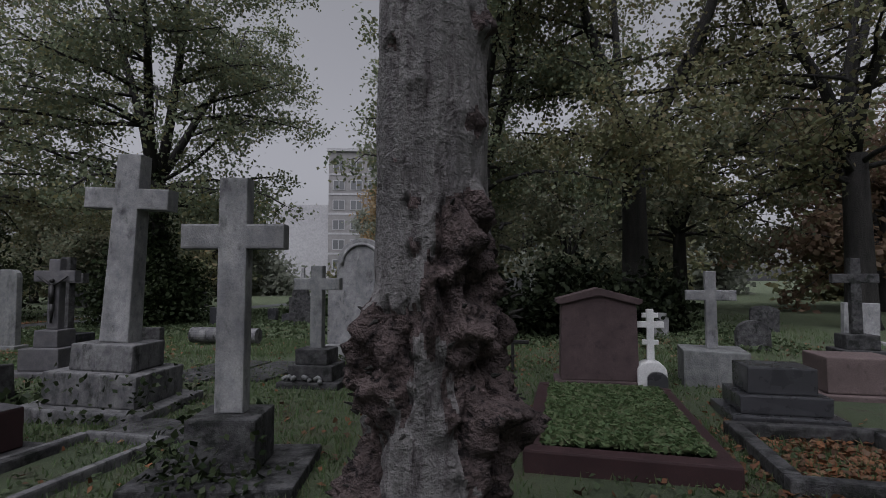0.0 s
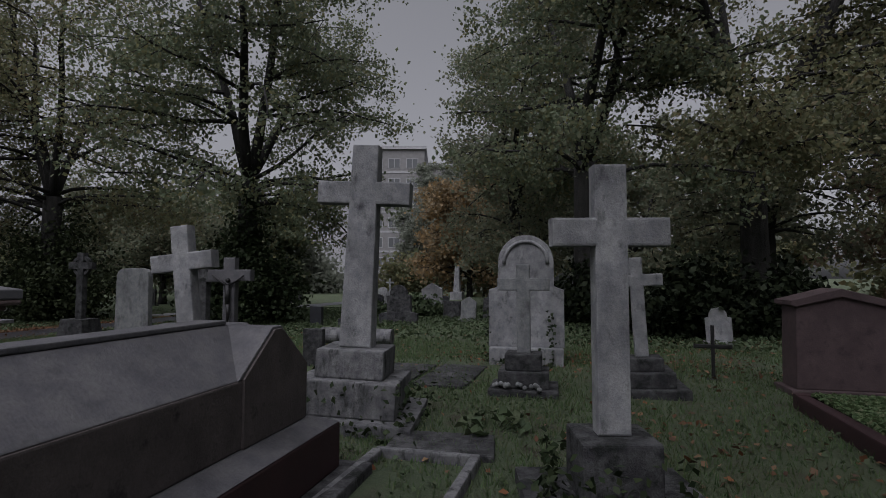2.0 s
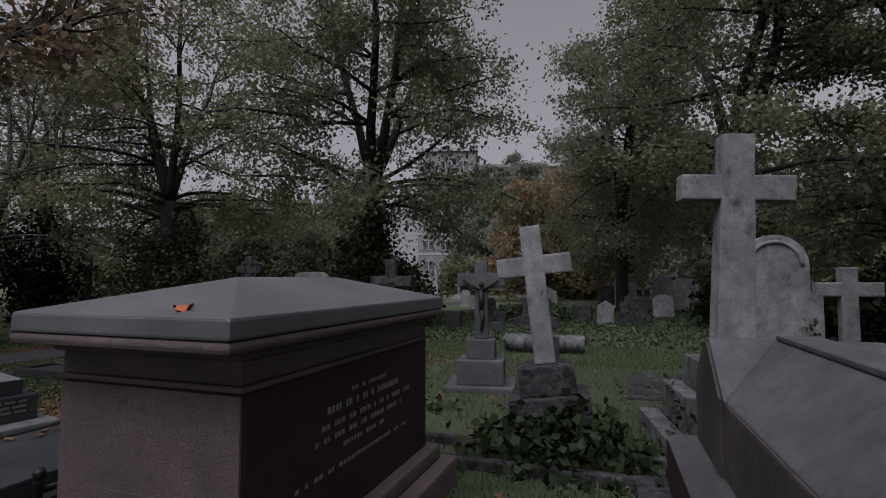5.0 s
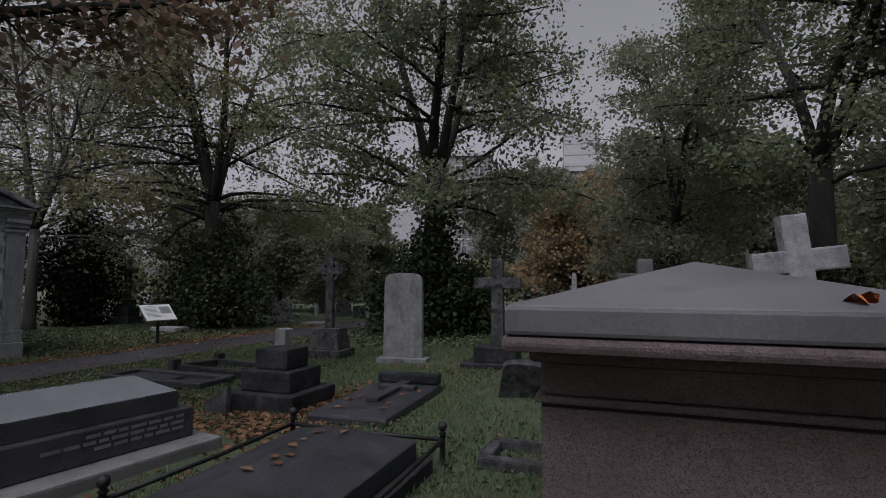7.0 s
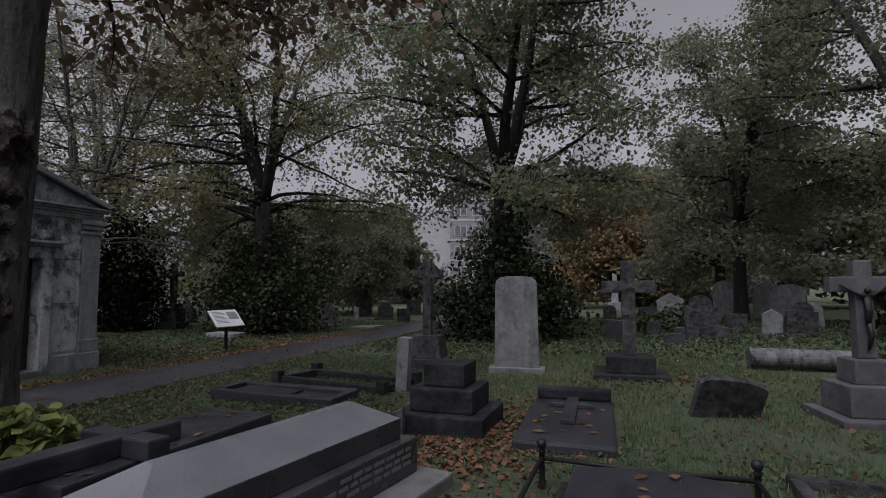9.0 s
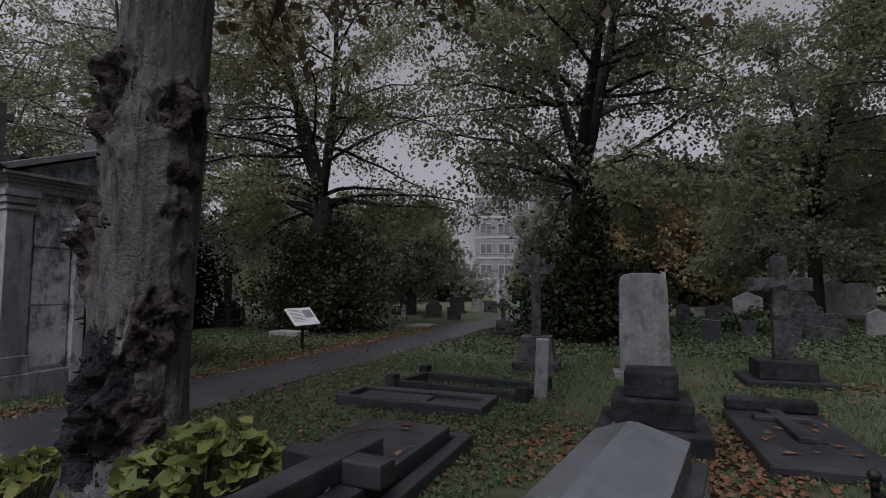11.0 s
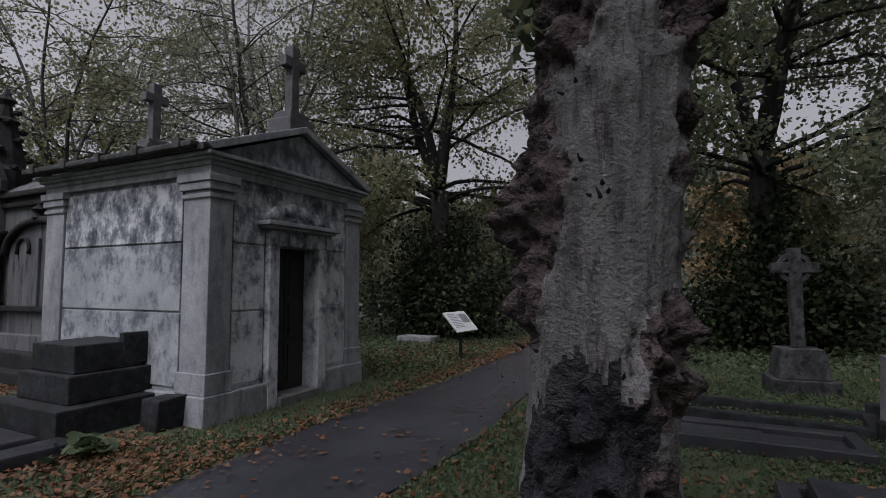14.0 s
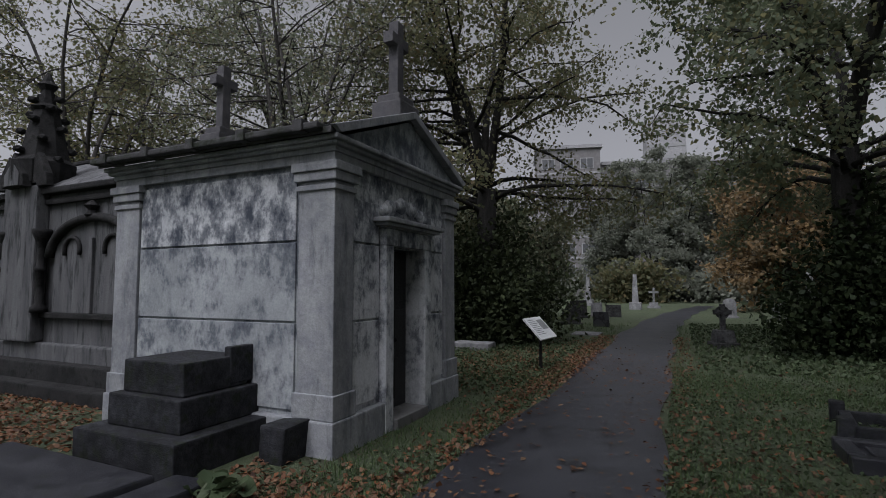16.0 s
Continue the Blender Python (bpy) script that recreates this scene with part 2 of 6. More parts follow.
TURNLEAF = leafy("turning_leaves", [(0.135, 0.15, 0.085), (0.155, 0.165, 0.09), (0.185, 0.175, 0.092), (0.14, 0.155, 0.095), (0.195, 0.155, 0.082)], 0.6)
ORANGELEAF = leafy("orange_autumn_leaves", [(0.25, 0.175, 0.095), (0.28, 0.19, 0.09), (0.22, 0.175, 0.11), (0.24, 0.195, 0.12)], 0.5)
REDLEAF = leafy("reddish_brown_leaves", [(0.15, 0.10, 0.07), (0.18, 0.125, 0.085), (0.13, 0.11, 0.065)], 0.5)
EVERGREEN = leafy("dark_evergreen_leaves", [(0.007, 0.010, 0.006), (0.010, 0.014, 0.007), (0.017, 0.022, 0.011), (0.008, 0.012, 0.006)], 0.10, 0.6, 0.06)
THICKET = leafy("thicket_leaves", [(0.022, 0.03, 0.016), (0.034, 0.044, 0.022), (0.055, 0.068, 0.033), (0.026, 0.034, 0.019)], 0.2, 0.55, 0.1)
# HAZYLEAF and MISTLEAF: distance haze put into a pale grey-green leaf colour.
HAZYLEAF = leafy("haze_paled_leaves", [(0.16, 0.185, 0.13), (0.19, 0.21, 0.14), (0.21, 0.22, 0.15), (0.22, 0.20, 0.13)], 0.6)
MISTLEAF = leafy("far_haze_paled_leaves", [(0.20, 0.22, 0.18), (0.23, 0.25, 0.20), (0.26, 0.275, 0.225), (0.21, 0.225, 0.18)], 0.6)
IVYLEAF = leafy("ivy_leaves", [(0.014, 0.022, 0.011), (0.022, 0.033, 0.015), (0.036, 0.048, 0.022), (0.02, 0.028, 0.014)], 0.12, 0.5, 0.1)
LIMELEAF = leafy("yellow_green_leaves", [(0.12, 0.16, 0.05), (0.17, 0.20, 0.06), (0.10, 0.14, 0.045), (0.20, 0.20, 0.06)], 0.35)
GRASS = leafy("grass_blades", [(0.065, 0.105, 0.046), (0.08, 0.125, 0.054), (0.098, 0.138, 0.062), (0.12, 0.13, 0.072)], 0.3, 0.6)
CLOVER = leafy("ground_cover_leaves", [(0.045, 0.066, 0.034), (0.056, 0.08, 0.040), (0.07, 0.095, 0.048), (0.07, 0.085, 0.046)], 0.25, 0.6)
FALLEN = leafy("fallen_leaves", [(0.095, 0.045, 0.026), (0.16, 0.068, 0.030), (0.07, 0.038, 0.026), (0.19, 0.115, 0.065), (0.11, 0.07, 0.045), (0.19, 0.085, 0.040), (0.055, 0.035, 0.026)], 0.15, 0.6)

STEPS = surface("stained_step_stone", (0.09, 0.091, 0.093), (0.19, 0.19, 0.191), (0.03, 0.032, 0.03), 3, 50, 0.9, 0.5, (0.52, 0.66), (1.4, 1.4, 0.6), mottle=0.3)
DUSKY_RED = surface("dusky_red_granite", (0.062, 0.043, 0.045), (0.10, 0.07, 0.072), (0.04, 0.03, 0.031), 4, 90, 0.7, 0.25, (0.55, 0.7), speck=(0.06, 0.045, 0.046))
ORANGE_LEAF = surface("orange_leaf", (0.42, 0.11, 0.05), (0.5, 0.17, 0.07), None, 30, 90, 0.6, 0.2)


def ground_material():
    m, n, l, b = nodes("grass_and_leaf_litter")
    pos = n.new("ShaderNodeNewGeometry").outputs["Position"]
    big, mid, fine = noise_node(n, l, pos, 0.35), noise_node(n, l, pos, 2.2, 8, 0.7), noise_node(n, l, pos, 45, 6, 0.75)
    grass = mixed(n, l, ramp(n, l, mid, 0.35, 0.65), (0.042, 0.062, 0.03), (0.07, 0.095, 0.048))
    soil = mixed(n, l, ramp(n, l, fine, 0.35, 0.65), (0.022, 0.018, 0.015), (0.06, 0.042, 0.03))
    col = mixed(n, l, ramp(n, l, mid, 0.52, 0.66), grass, soil)
    col = mixed(n, l, 1.0, col, ramp(n, l, fine, 0.3, 0.75, (0.55, 0.55, 0.55), (1.2, 1.2, 1.2)), "MULTIPLY")
    col = mixed(n, l, ramp(n, l, big, 0.3, 0.7, (0, 0, 0), (0.4, 0.4, 0.4)), col, (0.09, 0.11, 0.05))
    l.new(col, b.inputs["Base Color"])
    b.inputs["Roughness"].default_value = 0.95
    bump(n, l, b, fine, 0.8, 0.04)
    return m


GROUND = ground_material()


# ---- building helpers ----
def rise(x, y):
    """Height of the ground."""
    return -0.08 + 0.24 / (1 + math.exp(-(x + 5.0) / 1.3))


def finish(name, bm, material, smooth=False):
    me = bpy.data.meshes.new(name)
    bm.normal_update()
    bm.to_mesh(me)
    bm.free()
    for mat in material if isinstance(material, list) else [material]:
        me.materials.append(mat)
    if smooth:
        me.polygons.foreach_set("use_smooth", [True] * len(me.polygons))
    return me


def part(name, bm, material, parent, label="", smooth=False):
    ob = new(name, finish(name, bm, material, smooth))
    ob.parent = parent
    if label:
        ob["label"] = label
    return ob


def thing(name, x, y, z=None, turn=0.0, label="", category="", group="", kind="", lean=(0, 0)):
    ob = new(name)
    ob.empty_display_size = 0.2
    ob.matrix_world = pose(x, y, rise(x, y) if z is None else z, lean[0], lean[1], turn)
    return tagged(ob, label, category, group, kind)


def single(name, bm, material, m=None, label="", category="", group="", kind="", smooth=False):
    ob = new(name, finish(name, bm, material, smooth))
    if m is not None:
        ob.matrix_world = m
    return tagged(ob, label, category, group, kind)


def box(bm, x0, x1, y0, y1, z0, z1, bevel=0.008, taper=0.0, jag=0.0):
    vs = bmesh.ops.create_cube(bm, size=1)["verts"]
    for v in vs:
        k = 1 - taper if v.co.z > 0 else 1
        v.co = Vector(((x0 + x1) / 2 + v.co.x * (x1 - x0) * k, (y0 + y1) / 2 + v.co.y * (y1 - y0) * k, z0 if v.co.z < 0 else z1))
        if jag:
            v.co += Vector((random.uniform(-jag, jag), random.uniform(-jag, jag), random.uniform(-jag, jag) if v.co.z > (z0 + z1) / 2 else 0))
    if bevel:
        es = {e for v in vs for e in v.link_edges}
        bmesh.ops.bevel(bm, geom=list(es), offset=bevel, segments=2, affect="EDGES", profile=0.6)
    return bm


def boxes(*rows, bevel=0.008):
    bm = bmesh.new()
    for r in rows:
        box(bm, *r[:6], bevel=bevel if len(r) < 7 else r[6])
    return bm


def prism(bm, outline, y0, y1, bevel=0.006):
    """An outline in x, z pushed out along y."""
    a = [bm.verts.new((x, y0, z)) for x, z in outline]
    b = [bm.verts.new((x, y1, z)) for x, z in outline]
    fs = [bm.faces.new(a), bm.faces.new(b[::-1])]
    for i in range(len(a)):
        j = (i + 1) % len(a)
        fs.append(bm.faces.new((a[j], a[i], b[i], b[j])))
    bmesh.ops.recalc_face_normals(bm, faces=fs)
    if bevel:
        es = [e for e in fs[0].edges] + [e for e in fs[1].edges]
        bmesh.ops.bevel(bm, geom=es, offset=bevel, segments=2, affect="EDGES", profile=0.6)
    return bm


def solid(bm, verts, faces, bevel=0.006):
    vs = [bm.verts.new(v) for v in verts]
    fs = [bm.faces.new([vs[i] for i in f]) for f in faces]
    bmesh.ops.recalc_face_normals(bm, faces=fs)
    if bevel:
        bmesh.ops.bevel(bm, geom=list({e for f in fs for e in f.edges}), offset=bevel, segments=2, affect="EDGES", profile=0.6)
    return bm


def frustum(bm, a, b, z0, z1, bevel=0.008):
    """A block whose foot is a = (x0, x1, y0, y1) and whose top is b."""
    v = [(a[0], a[2], z0), (a[1], a[2], z0), (a[1], a[3], z0), (a[0], a[3], z0), (b[0], b[2], z1), (b[1], b[2], z1), (b[1], b[3], z1), (b[0], b[3], z1)]
    return solid(bm, v, [(3, 2, 1, 0), (4, 5, 6, 7), (0, 1, 5, 4), (1, 2, 6, 5), (2, 3, 7, 6), (3, 0, 4, 7)], bevel)


def lathe(bm, profile, x=0, y=0, n=24):
    rings = [[bm.verts.new((x + r * math.cos(2 * math.pi * i / n), y + r * math.sin(2 * math.pi * i / n), z)) for i in range(n)] for r, z in profile]
    for p, q in zip(rings, rings[1:]):
        for i in range(n):
            bm.faces.new((p[i], p[(i + 1) % n], q[(i + 1) % n], q[i]))
    bm.faces.new(rings[0][::-1]), bm.faces.new(rings[-1])
    return bm


def tube(bm, points, radii, n=8):
    """A round limb along points."""
    pts = [Vector(p) for p in points]
    rings = []
    side = Vector((1, 0, 0))
    for i, p in enumerate(pts):
        d = (pts[min(i + 1, len(pts) - 1)] - pts[max(i - 1, 0)]).normalized()
        side = (side - d * side.dot(d))
        side = side.normalized() if side.length > 1e-4 else d.orthogonal().normalized()
        up = d.cross(side)
        rings.append([bm.verts.new(p + radii[i] * (math.cos(a) * side + math.sin(a) * up)) for a in (2 * math.pi * k / n for k in range(n))])
    for a, b in zip(rings, rings[1:]):
        for k in range(n):
            bm.faces.new((a[k], a[(k + 1) % n], b[(k + 1) % n], b[k]))
    bm.faces.new(rings[0][::-1]), bm.faces.new(rings[-1])
    return bm


def cross_outline(w, h, arm, span, thick):
    """x, z outline of a plain cross: shaft width, height, arm centre height, span, arm thickness."""
    a, b, t0, t1 = w / 2, span / 2, arm - thick / 2, arm + thick / 2
    return [(-a, 0), (a, 0), (a, t0), (b, t0), (b, t1), (a, t1), (a, h), (-a, h), (-a, t1), (-b, t1), (-b, t0), (-a, t0)]


def headstone_outline(w, h, style):
    a = w / 2
    if style == "round":
        return [(-a, 0), (a, 0)] + [(a * math.cos(t), h - a * 0.8 + a * 0.8 * math.sin(t)) for t in (math.pi * k / 12 for k in range(13))]
    if style == "low":
        return [(-a, 0), (a, 0), (a, h * 0.82)] + [(a * math.cos(t), h * 0.82 + h * 0.18 * math.sin(t)) for t in (math.pi * k / 8 for k in range(1, 8))] + [(-a, h * 0.82)]
    if style == "shoulder":
        s = a * 0.7
        return [(-a, 0), (a, 0), (a, h * 0.72), (s, h * 0.74)] + [(s * math.cos(t), h * 0.78 + h * 0.22 * math.sin(t)) for t in (math.pi * k / 10 for k in range(11))] + [(-s, h * 0.74), (-a, h * 0.72)]
    if style == "slab":
        return [(-a, 0), (a, 0), (a * 0.94, h * 0.9), (a * 0.88, h * 0.955), (a * 0.72, h * 0.988), (a * 0.4, h), (-a * 0.4, h), (-a * 0.72, h * 0.988), (-a * 0.88, h * 0.955), (-a * 0.94, h * 0.9)]
    if style == "heart":
        return [(-a * 0.5, 0), (a * 0.5, 0), (a * 0.95, h * 0.55), (a, h * 0.8), (a * 0.75, h * 0.97), (a * 0.35, h), (0, h * 0.88), (-a * 0.35, h), (-a * 0.75, h * 0.97), (-a, h * 0.8), (-a * 0.95, h * 0.55)]
    if style == "gable":
        return [(-a, 0), (a, 0), (a, h * 0.8), (0, h), (-a, h * 0.8)]
    return [(-a, 0), (a, 0), (a, h), (-a, h)]


def leaf_mesh(name, places, size, material, flat=0.0, spread=0.5, seed=1, long=1.35):
    """Many small folded leaves round the given places, as one mesh."""
    rng = np.random.default_rng(seed)
    c = np.asarray(places, float)
    n = len(c)
    nrm = rng.normal(size=(n, 3))
    nrm[:, 2] += flat * 3
    nrm /= np.linalg.norm(nrm, axis=1)[:, None]
    u = np.cross(nrm, rng.normal(size=(n, 3)))
    u /= np.linalg.norm(u, axis=1)[:, None] + 1e-9
    v = np.cross(nrm, u)
    s = (size * (1 + spread * (rng.random(n) - 0.5)))[:, None]
    p = np.empty((n, 4, 3))
    p[:, 0] = c - u * s * 0.5 * long
    p[:, 1] = c + v * s * 0.48 + nrm * s * 0.12 - u * s * 0.08
    p[:, 2] = c + u * s * 0.5 * long
    p[:, 3] = c - v * s * 0.48 + nrm * s * 0.12 - u * s * 0.08
    me = bpy.data.meshes.new(name)
    me.vertices.add(4 * n)
    me.vertices.foreach_set("co", p.ravel())
    me.loops.add(4 * n)
    me.loops.foreach_set("vertex_index", np.arange(4 * n, dtype=np.int32))
    me.polygons.add(n)
    me.polygons.foreach_set("loop_start", np.arange(0, 4 * n, 4, dtype=np.int32))
    me.update(calc_edges=True)
    me.materials.append(material)
    return me


# ---- ground ----
def ground_sheet():
    xs = sorted({*[-400, -250, -150, -100, -70, -50, -40, -34], *np.arange(-30, 22.01, 0.4).round(2), *[26, 32, 40, 60, 90, 150, 250, 400]})
    ys = sorted({*[-400, -200, -100, -50, -30, -20, -14], *np.arange(-8, 34.01, 0.4).round(2), *[38, 44, 52, 64, 80, 110, 160, 250, 400]})
    verts = [(x, y, rise(x, y) + (0.02 * noise.noise((x * 0.9, y * 0.9, 0)) if -30 < x < 22 and -8 < y < 34 else 0)) for y in ys for x in xs]
    w = len(xs)
    faces = [(j * w + i, j * w + i + 1, (j + 1) * w + i + 1, (j + 1) * w + i) for j in range(len(ys) - 1) for i in range(w - 1)]
    me = bpy.data.meshes.new("ground")
    me.from_pydata(verts, [], faces)
    me.materials.append(GROUND)
    me.polygons.foreach_set("use_smooth", [True] * len(me.polygons))
    tagged(new("ground", me), "uneven grass ground strewn with fallen leaves", "ground", kind="structure")


ground_sheet()


def path_edges(y):
    """Left and right edge of the tarmac path."""
    bend = 0.0 if y < 16 else 0.0035 * (y - 16) ** 2
    return -11.75 + 0.10 * math.sin(y * 0.9) + bend + max(0, 3 - y) * 0.05, -9.98 + 0.08 * math.sin(y * 1.3 + 1) + bend * 0.9


def tarmac_path():
    bm = bmesh.new()
    rows = []
    for k in range(140):
        y = -10 + k * 0.4
        a, b = path_edges(y)
        rows.append([bm.verts.new((a + (b - a) * i / 8, y, rise(-10.9, y) + 0.022 + 0.02 * (1 - (i / 4 - 1) ** 2))) for i in range(9)])
    for p, q in zip(rows, rows[1:]):
        for i in range(8):
            bm.faces.new((p[i], p[i + 1], q[i + 1], q[i]))
    single("road", bm, ASPHALT, label="damp dark tarmac footpath with scattered leaves", category="path", kind="structure", smooth=True)


tarmac_path()


# ---- mausoleum ----
def mausoleum():
    g = rise(-14, 6)
    t = thing("mausoleum", -13.06, 5.97, g, label="small neoclassical mausoleum of mottled grey stucco with pediment", category="mausoleum")
    # local frame: front faces +x at x = 0, y runs -1.6 to 1.6, depth to x = -3.5
    W, D, H = 1.50, 3.50, 3.10
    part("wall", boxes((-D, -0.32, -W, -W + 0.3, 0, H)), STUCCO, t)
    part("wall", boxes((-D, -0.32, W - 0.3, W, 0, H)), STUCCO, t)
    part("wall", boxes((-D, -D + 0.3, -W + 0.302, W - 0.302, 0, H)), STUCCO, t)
    part("wall", boxes((-0.32, 0, -W, -0.42, 0, H, 0), (-0.32, 0, 0.42, W, 0, H, 0), (-0.32, 0, -0.418, 0.418, 2.22, H, 0)), STUCCO_BRIGHT_DIRTY, t, "stained stucco front wall, colour brightened for light, with a door opening")
    for r in ((-D - 0.1, -0.34, -W - 0.1, -W + 0.02), (-D - 0.1, -0.34, W - 0.02, W + 0.1), (-0.338, 0.1, -W - 0.1, -0.52), (-0.338, 0.1, 0.52, W + 0.1)):
        part("plinth", boxes((*r, -0.3, 0.36), bevel=0.02), STUCCO_TRIM, t)
    for x0, x1 in ((-0.46, -0.02), (-D - 0.04, -D + 0.42)):
        for s in (-1, 1):
            y0, y1 = (-W - 0.05, -W + 0.3) if s < 0 else (W - 0.3, W + 0.05)
            if x0 > -1:
                rows = [(-0.42, 0.055, y0, y1, 0.36, 2.86), (-0.46, 0.085, y0 - 0.03, y1 + 0.03, 0.362, 0.62), (-0.45, 0.08, y0 - 0.025, y1 + 0.025, 2.76, 2.82), (-0.47, 0.095, y0 - 0.04, y1 + 0.04, 2.862, 2.96), (-0.49, 0.12, y0 - 0.065, y1 + 0.065, 2.962, 3.06)]
            else:
                rows = [(x0, x1, y0, y1, 0.36, 2.86), (x0 - 0.03, x1 + 0.03, y0 - 0.03, y1 + 0.03, 0.362, 0.62), (x0 - 0.025, x1 + 0.025, y0 - 0.025, y1 + 0.025, 2.76, 2.82), (x0 - 0.04, x1 + 0.04, y0 - 0.04, y1 + 0.04, 2.862, 2.96), (x0 - 0.065, x1 + 0.065, y0 - 0.065, y1 + 0.065, 2.962, 3.06)]
            shaft = part("pilaster", boxes(rows[0], bevel=0.012), STUCCO_TRIM, t)
            for kind, row in zip(("base", "necking", "capital", "abacus"), rows[1:]):
                part(kind, boxes(row, bevel=0.012), STUCCO_TRIM, shaft)
    # raised stucco panels with sunk joints between them
    for s in (-1, 1):
        for z0, z1 in ((0.42, 1.335), (1.36, 2.215), (2.24, 3.0)):
            y = s * W
            part("panel", boxes((-D + 0.44, -0.48, min(y, y + s * 0.025), max(y, y + s * 0.025), z0, z1), bevel=0.008), STUCCO_BRIGHT_DIRTY if z0 > 2 else STUCCO, t)
        a, b = (-1.16, -0.63) if s < 0 else (0.63, 1.16)
        for z0, z1 in ((0.42, 1.335), (1.36, 2.215), (2.24, 2.72)):
            part("panel", boxes((0.0, 0.025, a, b, z0, z1), bevel=0.008), STUCCO_BRIGHT_DIRTY, t)
    part("entablature", boxes((-D - 0.07, 0.06, -W - 0.06, W + 0.06, 3.062, 3.16), (-D - 0.09, 0.08, -W - 0.08, W + 0.08, 3.162, 3.22), bevel=0.01), STUCCO_TRIM, t)
    part("cornice", boxes((-D - 0.14, 0.13, -W - 0.13, W + 0.13, 3.222, 3.265), (-D - 0.18, 0.17, -W - 0.17, W + 0.17, 3.267, 3.32), bevel=0.015), STUCCO_TRIM, t)
    # pediment and roof
    for x0, x1 in ((-0.30, 0.09), (-D, -D + 0.3)):
        bm = bmesh.new()
        solid(bm, [(x0, -1.52, 3.322), (x1, -1.52, 3.322), (x1, 1.52, 3.322), (x0, 1.52, 3.322), (x0, 0, 3.92), (x1, 0, 3.92)], [(0, 1, 2, 3), (0, 4, 5, 1), (3, 2, 5, 4), (1, 5, 2), (0, 3, 4)], 0.004)
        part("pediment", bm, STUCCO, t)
    for s in (-1, 1):
        bm = bmesh.new()
        v = [(-D - 0.18, s * 1.74, 3.30), (0.14, s * 1.74, 3.30), (0.14, 0, 3.95), (-D - 0.18, 0, 3.95)]
        up = [(x, y, z + 0.07) for x, y, z in v]
        solid(bm, v + up, [(0, 1, 2, 3), (7, 6, 5, 4), (0, 4, 5, 1), (1, 5, 6, 2), (2, 6, 7, 3), (3, 7, 4, 0)], 0.012)
        part("roof", bm, ROOF, t)
        bm = bmesh.new()
        solid(bm, [(0.05, s * 1.62, 3.325), (0.19, s * 1.62, 3.325), (0.19, 0, 3.95), (0.05, 0, 3.95), (0.05, s * 1.74, 3.385), (0.19, s * 1.74, 3.385), (0.19, 0, 4.05), (0.05, 0, 4.05)], [(0, 1, 2, 3), (7, 6, 5, 4), (0, 4, 5, 1), (1, 5, 6, 2), (2, 6, 7, 3), (3, 7, 4, 0)], 0.01)
        part("raking_cornice", bm, STUCCO_TRIM, t)
        part("gutter", boxes((-D - 0.20, 0.04, min(s * 1.70, s * 1.84), max(s * 1.70, s * 1.84), 3.335, 3.41), bevel=0.02), ROOF, t, "dark eaves gutter")
        for k in range(5):
            x = -D + 0.1 + k * 0.8
            part("bracket", boxes((x - 0.06, x + 0.06, min(s * 1.60, s * 1.86), max(s * 1.60, s * 1.86), 3.322, 3.45), bevel=0.01), ROOF, t)
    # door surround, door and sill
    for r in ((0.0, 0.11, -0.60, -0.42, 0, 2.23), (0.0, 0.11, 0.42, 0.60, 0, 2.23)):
        part("door_jamb", boxes(r, bevel=0.012), STUCCO_BRIGHT_DIRTY, t, "peeling stained door jamb")
    part("door_lintel", boxes((0.0, 0.11, -0.60, 0.60, 2.232, 2.44), bevel=0.012), STUCCO_BRIGHT_DIRTY, t, "peeling stained door lintel")
    part("door_hood", boxes((0.0, 0.20, -0.72, 0.72, 2.46, 2.50), (0.0, 0.25, -0.77, 0.77, 2.502, 2.56), (0.0, 0.14, -0.66, 0.66, 2.442, 2.459), bevel=0.012), STUCCO_TRIM, t)
    part("threshold", boxes((-0.30, 0.16, -0.41, 0.41, -0.2, 0.13), bevel=0.015), PAVE, t)
    for s in (-1, 1):
        y0, y1 = (-0.41, -0.006) if s < 0 else (0.006, 0.41)
        d = part("door", boxes((-0.24, -0.19, y0, y1, 0.135, 2.2), bevel=0.005), DOORMAT, t, "tall black panelled door leaf")
        for z0, z1 in ((0.25, 0.78), (0.90, 1.42), (1.54, 2.08)):
            part("door_panel", boxes((-0.19, -0.172, y0 + 0.07, y1 - 0.07, z0, z1), bevel=0.008), DOORMAT, d)
    bm = bmesh.new()
    lathe(bm, [(0.008, 0), (0.028, 0.01), (0.032, 0.03), (0.02, 0.05), (0.004, 0.055)], n=14)
    bmesh.ops.transform(bm, matrix=pose(-0.19, 0.08, 1.02, 0, 90, 0), verts=bm.verts)
    part("door_knob", bm, IRON, t, smooth=True)
    # carved relief over the hood
    bm = bmesh.new()
    for k in range(-6, 7):
        r = 0.05 + 0.03 * ((k * 7) % 3)
        z = 2.64 + 0.14 * math.cos(k / 6 * 1.5)
        bmesh.ops.create_icosphere(bm, subdivisions=2, radius=r, matrix=Matrix.Translation((0.02, k * 0.095, z)) @ Matrix.Diagonal((0.5, 1.3, 1.0, 1)))
    tagged(part("carved_relief", bm, STUCCO_BRIGHT_DIRTY, t, "blackened carved foliage relief", smooth=True), kind="stuff")
